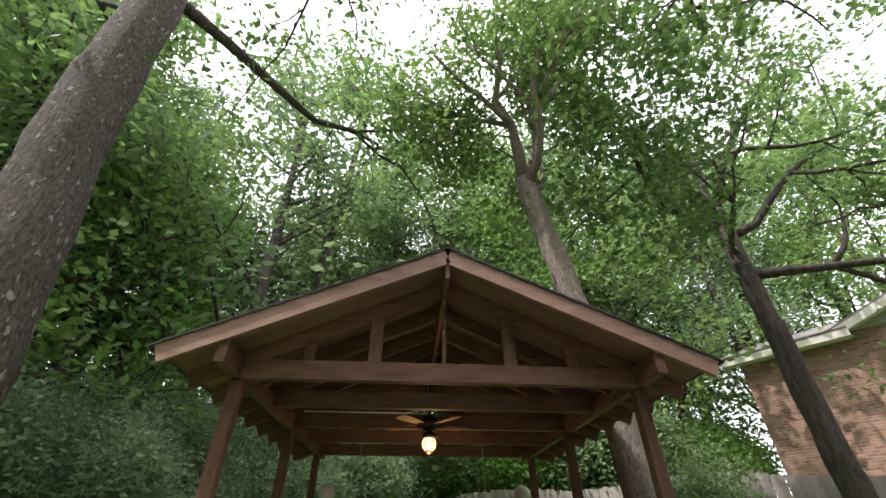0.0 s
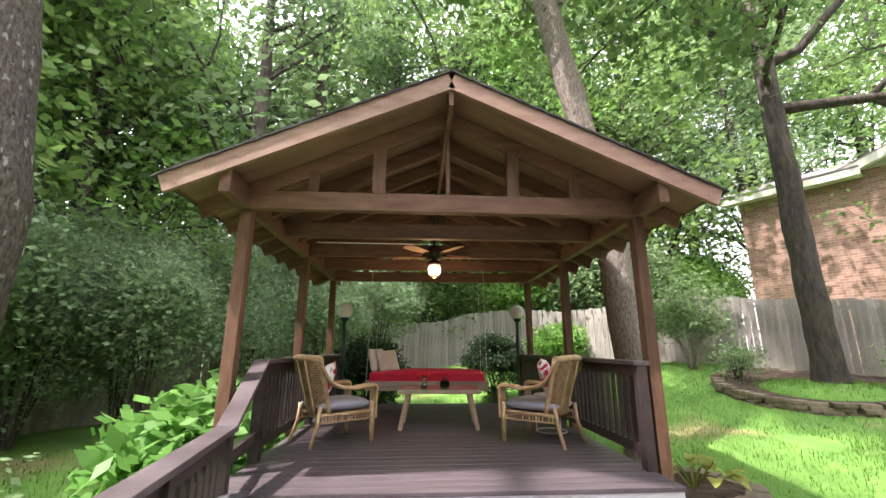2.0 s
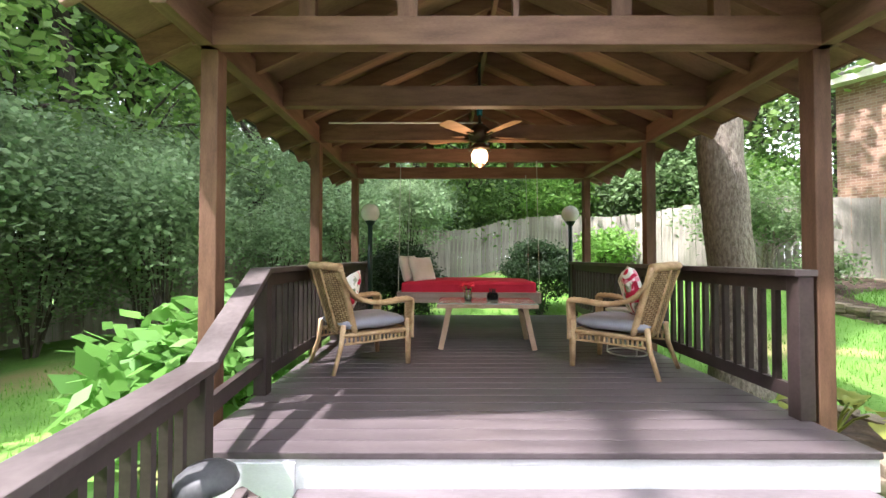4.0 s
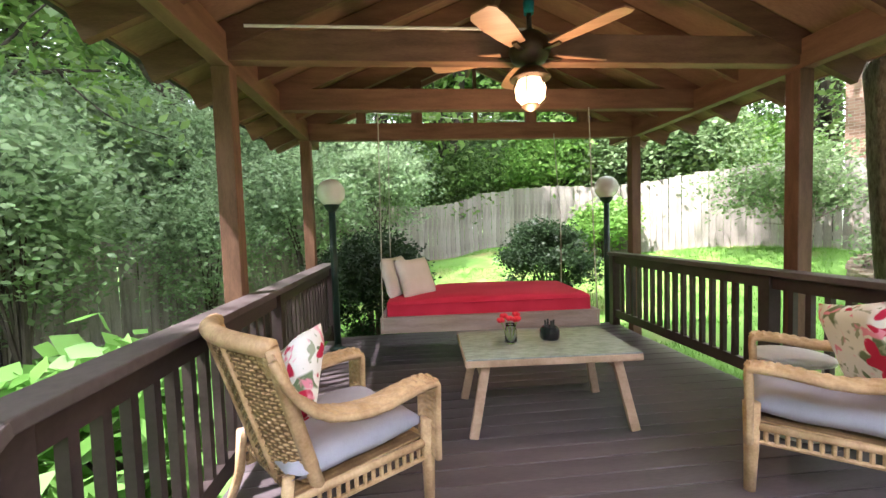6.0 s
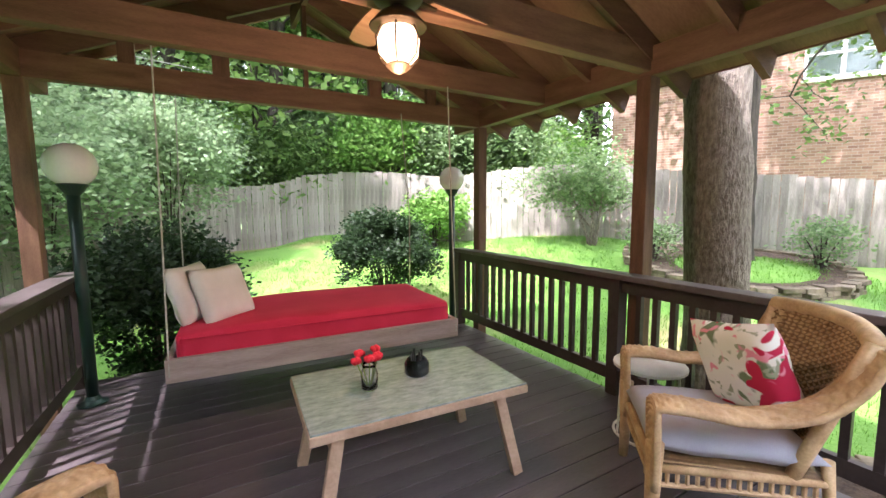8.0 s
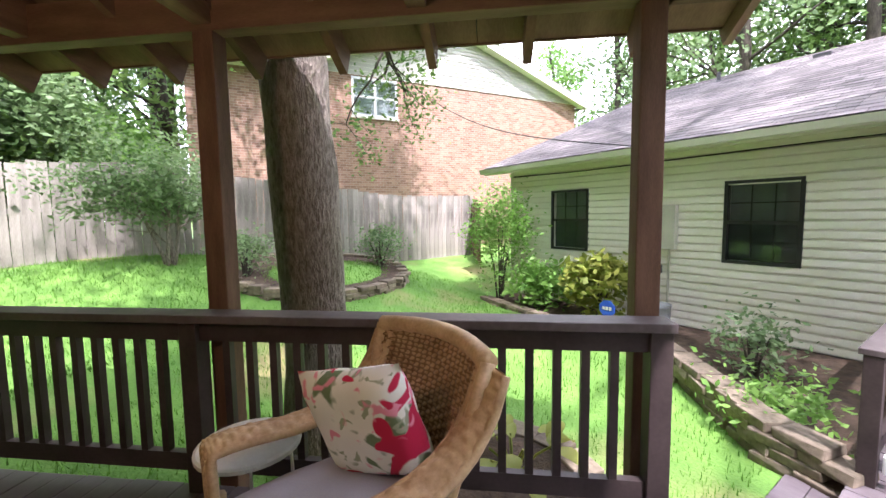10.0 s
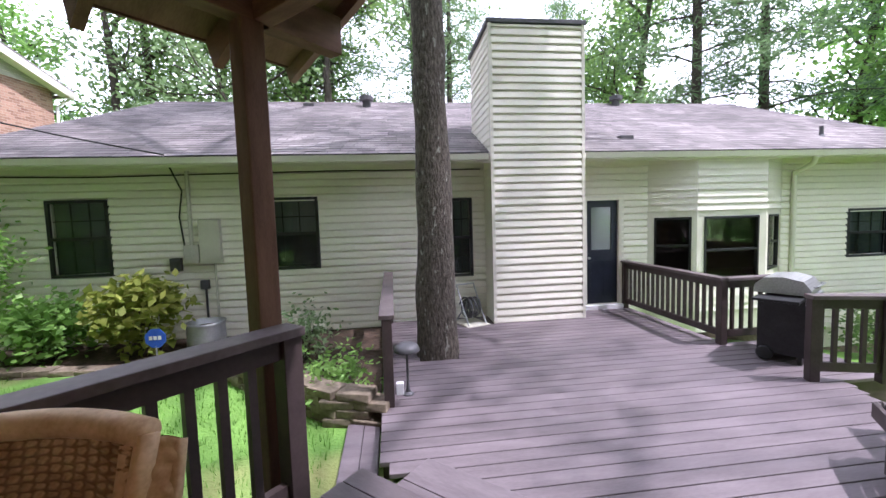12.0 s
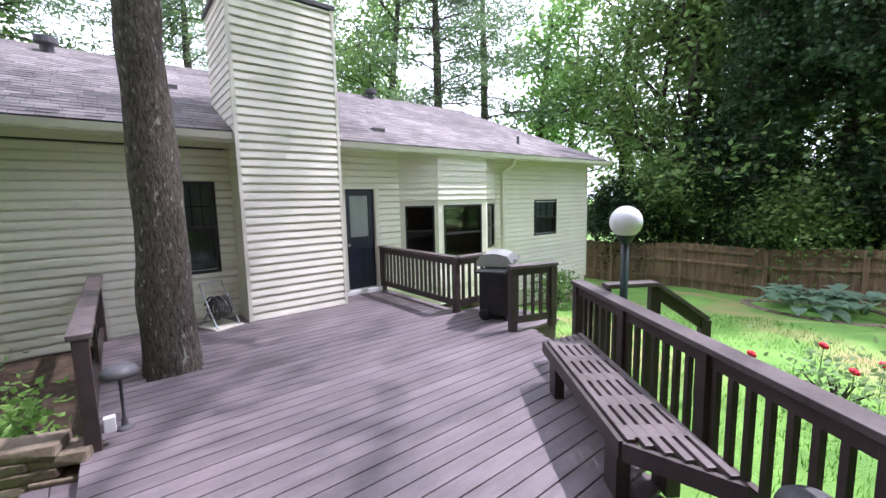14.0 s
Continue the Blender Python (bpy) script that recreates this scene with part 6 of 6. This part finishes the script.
def build_fixtures():
    globe_lamp(-1.58, 3.86, 1.66, 0.0, "dark green lamp post with white globe, in the gazebo corner")
    globe_lamp(1.72, 4.42, 1.70, ground_z(1.72, 4.42), "dark green lamp post with white globe, in the gazebo corner")
    globe_lamp(-1.46, -2.98, 1.11, ground_z(-1.46, -2.98), "dark lamp post with white globe beside the deck railing")
    mushroom_light(2.68, -1.92, LOW, "dark mushroom path light on the deck beside a post")
    mushroom_light(-1.43, -0.76, LOW, "dark mushroom path light at the end of the bench", 0.46)
    # fan with a lantern light
    f = thing("ceiling_fan", "dark ceiling fan with wooden blades and glowing lantern", "ceiling fan", pose(-0.04, 1.93, 0))
    part("downrod", tube(bmesh.new(), [(0, 0, 2.40), (0, 0, 3.1)], 0.016, 10), BLACK, f)
    part("wire_cap", lathe(bmesh.new(), [(0.03, 2.52), (0.035, 2.58), (0.02, 2.64)], 10), TEAL, f, "bright teal cap on the rod")
    part("motor", lathe(bmesh.new(), [(0.03, 2.22), (0.10, 2.24), (0.125, 2.29), (0.12, 2.35), (0.07, 2.40), (0.02, 2.43)], 24), BRASSY, f, "dark bronze motor housing", smooth=True)
    for k in range(5):
        m = Matrix.Rotation(k * 2 * math.pi / 5 + 0.25, 4, "Z")
        bm = bmesh.new()
        pr = [(0.17, 0.045), (0.30, 0.062), (0.48, 0.075), (0.585, 0.07), (0.62, 0.045)]
        lo = [bm.verts.new((x, w * s, 2.285 + 0.16 * w * s + dz)) for dz in (0.0, 0.008) for x, w, s in [(x, w, 1) for x, w in pr] + [(x, w, -1) for x, w in reversed(pr)]]
        n = len(pr) * 2
        bm.faces.new(lo[:n][::-1])
        bm.faces.new(lo[n:])
        for i in range(n):
            bm.faces.new((lo[i], lo[(i + 1) % n], lo[n + (i + 1) % n], lo[n + i]))
        bmesh.ops.transform(bm, matrix=m, verts=bm.verts)
        blade = part("blade", bm, FANWOOD, f)
        bm = boxed(0.09, -0.015, 2.27, 0.22, 0.015, 2.282)
        bmesh.ops.transform(bm, matrix=m, verts=bm.verts)
        part("blade_bracket", bm, BRASSY, blade)
    part("lantern_top", lathe(bmesh.new(), [(0.03, 2.22), (0.08, 2.19), (0.125, 2.14), (0.12, 2.135), (0.02, 2.15)], 20), BRASSY, f, smooth=True)
    part("lantern_glass", lathe(bmesh.new(), [(0.072, 2.13), (0.092, 2.085), (0.084, 2.02), (0.05, 1.985)], 20), WARMGLASS, f, "glowing warm seeded glass", smooth=True)
    for k in range(6):
        a = k * math.pi / 3
        part("lantern_rib", tube(bmesh.new(), [(0.080 * math.cos(a), 0.080 * math.sin(a), 2.135), (0.102 * math.cos(a), 0.102 * math.sin(a), 2.085), (0.094 * math.cos(a), 0.094 * math.sin(a), 2.015), (0.05 * math.cos(a), 0.05 * math.sin(a), 1.975)], 0.004, 5), BRASSY, f)
    part("lantern_base", lathe(bmesh.new(), [(0.05, 1.985), (0.055, 1.975), (0.03, 1.955), (0.008, 1.945)], 16), BRASSY, f)
    lamp = new("lantern_light", bpy.data.lights.new("lantern_light", "POINT"))
    lamp.data.energy, lamp.data.color, lamp.data.shadow_soft_size = 6, (1.0, 0.66, 0.36), 0.09
    lamp.location = (-0.04, 1.93, 1.85)
    # bench along the deck railing
    b = thing("deck_bench", "dark brown slatted deck bench along the railing", "bench", Matrix.Translation((-0.9, -2.7, 0)) @ Matrix.Rotation(radians(5), 4, "Z") @ Matrix.Translation((0.9, 2.7, 0)))
    for k in range(6):
        x = -0.72 - k * 0.066
        part("slat", boxed(x - 0.022, -2.72 - 0.03 * k, 0.045, x + 0.022, -1.18 + 0.06 * k, 0.08, bev=0.004), RAILTOP, b)
    for y in (-2.62, -2.28, -1.94, -1.60, -1.26):
        for k in range(5):
            x = -0.753 - k * 0.066
            part("spacer", boxed(x - 0.0115, y - 0.06, 0.046, x + 0.0115, y + 0.06, 0.078), RAILTOP, b)
    part("front_board", boxed(-0.69, -2.74, -0.04, -0.66, -1.20, 0.06, bev=0.004), RAIL, b)
    part("front_board", boxed(-1.09, -2.88, -0.04, -1.075, -0.88, 0.043), RAIL, b)
    part("end_board", beam(bmesh.new(), (-0.68, -1.19, 0.01), (-1.08, -0.84, 0.01), 0.03, 0.10), RAIL, b)
    for y in (-2.55, -1.38):
        part("leg", boxed(-0.78, y - 0.08, LOW, -0.70, y + 0.08, 0.043), RAIL, b)
        part("leg", boxed(-1.07, y - 0.08, LOW, -0.99, y + 0.08, 0.043), RAIL, b)
    # gas grill
    g = thing("gas_grill", "black gas grill with stainless lid beside the railing", "grill", HOUSE @ pose(-0.42, 2.78, LOW, 0, 0, 32))
    part("cabinet", boxed(-0.24, -0.22, 0.08, 0.24, 0.22, 0.70, bev=0.012), BLACK, g)
    part("control_panel", boxed(-0.27, 0.20, 0.66, 0.27, 0.27, 0.77, bev=0.01), STEEL, g, "steel control panel")
    for x in (-0.16, 0.0, 0.16):
        k = part("knob", lathe(bmesh.new(), [(0.026, 0), (0.024, 0.022), (0.005, 0.026)], 14), BLACK, g)
        k.matrix_basis = pose(x, 0.27, 0.715, -90)
    bm = bmesh.new()
    prof = [(0.24, 0.77), (0.25, 0.83), (0.18, 0.92), (0.02, 0.955), (-0.16, 0.94), (-0.24, 0.86), (-0.25, 0.77)]
    ends = [[bm.verts.new((x, y, z)) for y, z in prof] for x in (-0.28, 0.28)]
    for k in range(len(prof) - 1):
        bm.faces.new((ends[0][k], ends[0][k + 1], ends[1][k + 1], ends[1][k]))
    bm.faces.new(ends[0])
    bm.faces.new(ends[1][::-1])
    lid = part("lid", bm, STEEL, g, "brushed steel lid")
    part("lid_handle", tube(bmesh.new(), [(-0.2, 0.25, 0.86), (-0.2, 0.285, 0.865), (0.2, 0.285, 0.865), (0.2, 0.25, 0.86)], 0.011, 8), STEEL, lid)
    for s in (-1, 1):
        part("side_shelf", boxed(s * 0.29, -0.2, 0.72, s * 0.56, 0.2, 0.75, bev=0.006), BLACK, g)
        w = part("wheel", lathe(bmesh.new(), [(0.07, -0.02), (0.08, -0.012), (0.08, 0.012), (0.07, 0.02)], 18), BLACK, g)
        w.matrix_basis = pose(s * 0.26, -0.14, 0.08, 0, 90)
        part("foot", boxed(s * 0.2 - 0.02, 0.14, 0.0, s * 0.2 + 0.02, 0.18, 0.082), BLACK, g)
    # hose reel
    r = thing("hose_reel", "hose reel cart with dark coiled hose beside the chimney", "hose reel", HOUSE @ pose(2.80, 0.42, LOW, 0, 0, 20))
    bm = bmesh.new()
    coil = []
    for k in range(120):
        a = k * 0.5
        coil.append((-0.11 + 0.22 * abs(((k / 30) % 2) - 1), (0.10 + 0.0006 * k) * math.cos(a), 0.26 + (0.10 + 0.0006 * k) * math.sin(a)))
    part("hose", tube(bm, coil, 0.013, 6), DARKGREY, r, "dark coiled hose")
    for s in (-0.16, 0.16):
        part("frame", tube(bmesh.new(), [(s, 0.22, 0.0), (s, 0.05, 0.26), (s, -0.16, 0.62)], 0.011, 8), ZINC, r)
        part("frame", tube(bmesh.new(), [(s, -0.22, 0.0), (s, 0.05, 0.26)], 0.011, 8), ZINC, r)
    part("handle", tube(bmesh.new(), [(-0.16, -0.16, 0.62), (0.16, -0.16, 0.62)], 0.012, 8), ZINC, r)
    part("base_plate", boxed(-0.2, -0.26, 0.0, 0.2, 0.26, 0.015), GREYBOX, r)
    # galvanised tub
    t = thing("metal_tub", "round ribbed galvanised metal bin by the house", "bin", HOUSE @ pose(6.75, 0.62, -0.56))
    prof = [(0.24, 0.0)] + [(0.25 + 0.006 * (k % 2), 0.04 + k * 0.05) for k in range(10)] + [(0.27, 0.53), (0.245, 0.53), (0.235, 0.35), (0.02, 0.34)]
    part("body", lathe(bmesh.new(), prof, 28), ZINC, t, smooth=True)
    part("soil", lathe(bmesh.new(), [(0.22, 0.36), (0.21, 0.45), (0.02, 0.47)], 20), MULCH, t)
    # octagonal yard sign drawn as a plain shape
    s = thing("yard_sign", "blue octagonal yard sign on a thin stake", "sign", HOUSE @ pose(7.15, 1.15, -0.52))
    o = part("sign_face", lathe(bmesh.new(), [(0.135, -0.008), (0.135, 0.008)], 8), BLUE, s)
    o.matrix_basis = pose(0, 0, 0.42, 90, 22.5, 0)
    for x, w in ((-0.055, 0.04), (0.0, 0.04), (0.055, 0.04)):
        part("sign_bar", boxed(x - w / 2, 0.009, 0.40, x + w / 2, 0.012, 0.45), WHITE_PAINT, s, "plain white bar")
    part("stake", tube(bmesh.new(), [(0, 0, -0.05), (0, 0, 0.32)], 0.01, 6), ZINC, s)
    p = thing("outlet_box", "small white outlet on the deck post", "outlet", HOUSE @ pose(4.0, 3.14, LOW + 0.10))
    part("cover", boxed(-0.035, -0.03, 0, 0.035, 0.03, 0.11, bev=0.006), WHITE_PAINT, p)
    # cables and the utility pole
    u = thing("utility_pole", "brown wooden utility pole behind the fence", "utility pole", pose(4.1, 14.9, 0.5))
    part("pole", tube(bmesh.new(), [(0, 0, -0.5), (0, 0, 9)], [0.15, 0.11], 14), FENCE_B, u)
    c = thing("overhead_cable", "thin black service cable sagging to the house", "cable")
    p, q = hw(7.2, 0.5, 2.38), Vector((15, 3.5, 6.0))
    part("cable", tube(bmesh.new(), [p.lerp(q, k / 12) - Vector((0, 0, 0.5 * math.sin(math.pi * k / 12))) for k in range(13)], 0.012, 5), CABLE, c)
    for a, b in (((-9, 8, 4.4), (14, 16, 5.6)), ((-12, 7.5, 5.0), (0, 15.5, 7.8))):
        c = thing("overhead_cable", "thin pale overhead wire through the trees", "cable")
        a, b = Vector(a), Vector(b)
        part("cable", tube(bmesh.new(), [a.lerp(b, k / 14) - Vector((0, 0, 0.5 * math.sin(math.pi * k / 14))) for k in range(15)], 0.01, 5), ROPE, c)


build_furniture()
build_fixtures()


# ---- stone edgings and beds ----
def stone_wall(name, label, path, z, courses, w=0.30, h=0.075, d=0.2, seed=1):
    t = thing(name, label, "stone edging", kind="structure")
    rng = random.Random(seed)
    shapes = []
    for k in range(4):
        bm = boxed(-w / 2, -d / 2, 0, w / 2, d / 2, h, bev=0.014)
        for v in bm.verts:
            v.co += Vector((noise.noise(v.co * 9 + Vector((k * 5, 0, 0))), noise.noise(v.co * 9 + Vector((0, k * 7, 3))), noise.noise(v.co * 9 + Vector((2, 1, k * 3))) * 0.6)) * 0.022
        ob = part("stone", bm, MOSS, t)
        shapes.append(ob)
    fresh = set(range(4))
    lens = [0]
    P = [Vector((*p, 0)) for p in path]
    for a, b in zip(P, P[1:]):
        lens.append(lens[-1] + (b - a).length)
    for c in range(courses):
        s = (c % 2) * w * 0.5
        while s < lens[-1]:
            k = max(i for i in range(len(P) - 1) if lens[i] <= s)
            f = (s - lens[k]) / (lens[k + 1] - lens[k])
            p = P[k].lerp(P[k + 1], f)
            ang = math.atan2(P[k + 1].y - P[k].y, P[k + 1].x - P[k].x)
            base = z(p.x, p.y) if callable(z) else z
            v = rng.randrange(4)
            m = Matrix.Translation((p.x + rng.uniform(-0.02, 0.02), p.y + rng.uniform(-0.02, 0.02), base + c * h * 0.97)) @ Matrix.Rotation(ang + rng.uniform(-0.12, 0.12), 4, "Z")
            if v in fresh:
                fresh.discard(v)
                ob = shapes[v]
            else:
                ob = shapes[v].copy()
                scene.collection.objects.link(ob)
            ob.matrix_basis = m
            s += w * rng.uniform(0.92, 1.05)
    for v in fresh:
        bpy.data.objects.remove(shapes[v])


def ring(cx, cy, r, a0=0, a1=360, n=18):
    return [(cx + r * math.cos(radians(a0 + (a1 - a0) * k / n)), cy + r * math.sin(radians(a0 + (a1 - a0) * k / n))) for k in range(n + 1)]


def bed(name, label, pts, z, material=MULCH):
    bm = bmesh.new()
    vs = [bm.verts.new((x, y, (z(x, y) if callable(z) else z))) for x, y in pts]
    low = [bm.verts.new((v.co.x, v.co.y, v.co.z - 0.4)) for v in vs]
    bm.faces.new(vs)
    n = len(vs)
    for k in range(n):
        bm.faces.new((vs[k], low[k], low[(k + 1) % n], vs[(k + 1) % n]))
    bmesh.ops.triangulate(bm, faces=bm.faces[:])
    tagged(link(name, bm, material), label, "flower bed", kind="structure")


stone_wall("oak_stone_ring", "low dry-stacked mossy stone ring round the oak", ring(7.7, 4.2, 1.75), lambda x, y: ground_z(x, y) - 0.06, 3, seed=2)
bed("oak_bed", "leaf-littered soil round the oak", ring(7.7, 4.2, 1.66)[:-1], lambda x, y: ground_z(x, y) + 0.10)
stone_wall("corner_stone_bed", "small curved bed edged with mossy stones by the gazebo", ring(2.45, 0.62, 0.55, -110, 80, 10), -0.62, 4, w=0.26, h=0.085, seed=3)
bed("corner_bed", "dry soil bed beside the gazebo post", ring(2.42, 0.62, 0.50)[:-1], -0.31)
wall_path = [tuple(hw(s, n).to_2d()) for s, n in ((4.25, 3.12), (4.6, 3.0), (5.2, 2.45), (6.0, 1.75), (6.9, 1.45), (8.2, 1.25), (9.6, 1.05), (10.1, 0.95))]
stone_wall("house_stone_wall", "low dry-stacked wall of flat mossy stones beside the house", wall_path[:4], -0.68, 6, w=0.32, h=0.08, d=0.24, seed=4)
stone_wall("house_stone_wall", "low dry-stacked wall of flat mossy stones beside the house", wall_path[3:], -0.62, 3, w=0.32, h=0.08, d=0.22, seed=5)
bed("house_bed", "dark mulch bed along the house wall", [tuple(hw(10.1, 0.9).to_2d()), tuple(hw(10.1, 0.0).to_2d()), tuple(hw(4.2, 0.0).to_2d()), tuple(hw(4.2, 3.0).to_2d()), tuple(hw(5.2, 2.38).to_2d()), tuple(hw(6.0, 1.68).to_2d()), tuple(hw(6.9, 1.38).to_2d()), tuple(hw(8.2, 1.18).to_2d())], -0.44)
stone_wall("lawn_bed_edging", "curved stone edging round the hosta bed", ring(-9.1, -10.2, 1.55), lambda x, y: ground_z(x, y) - 0.03, 1, seed=6)
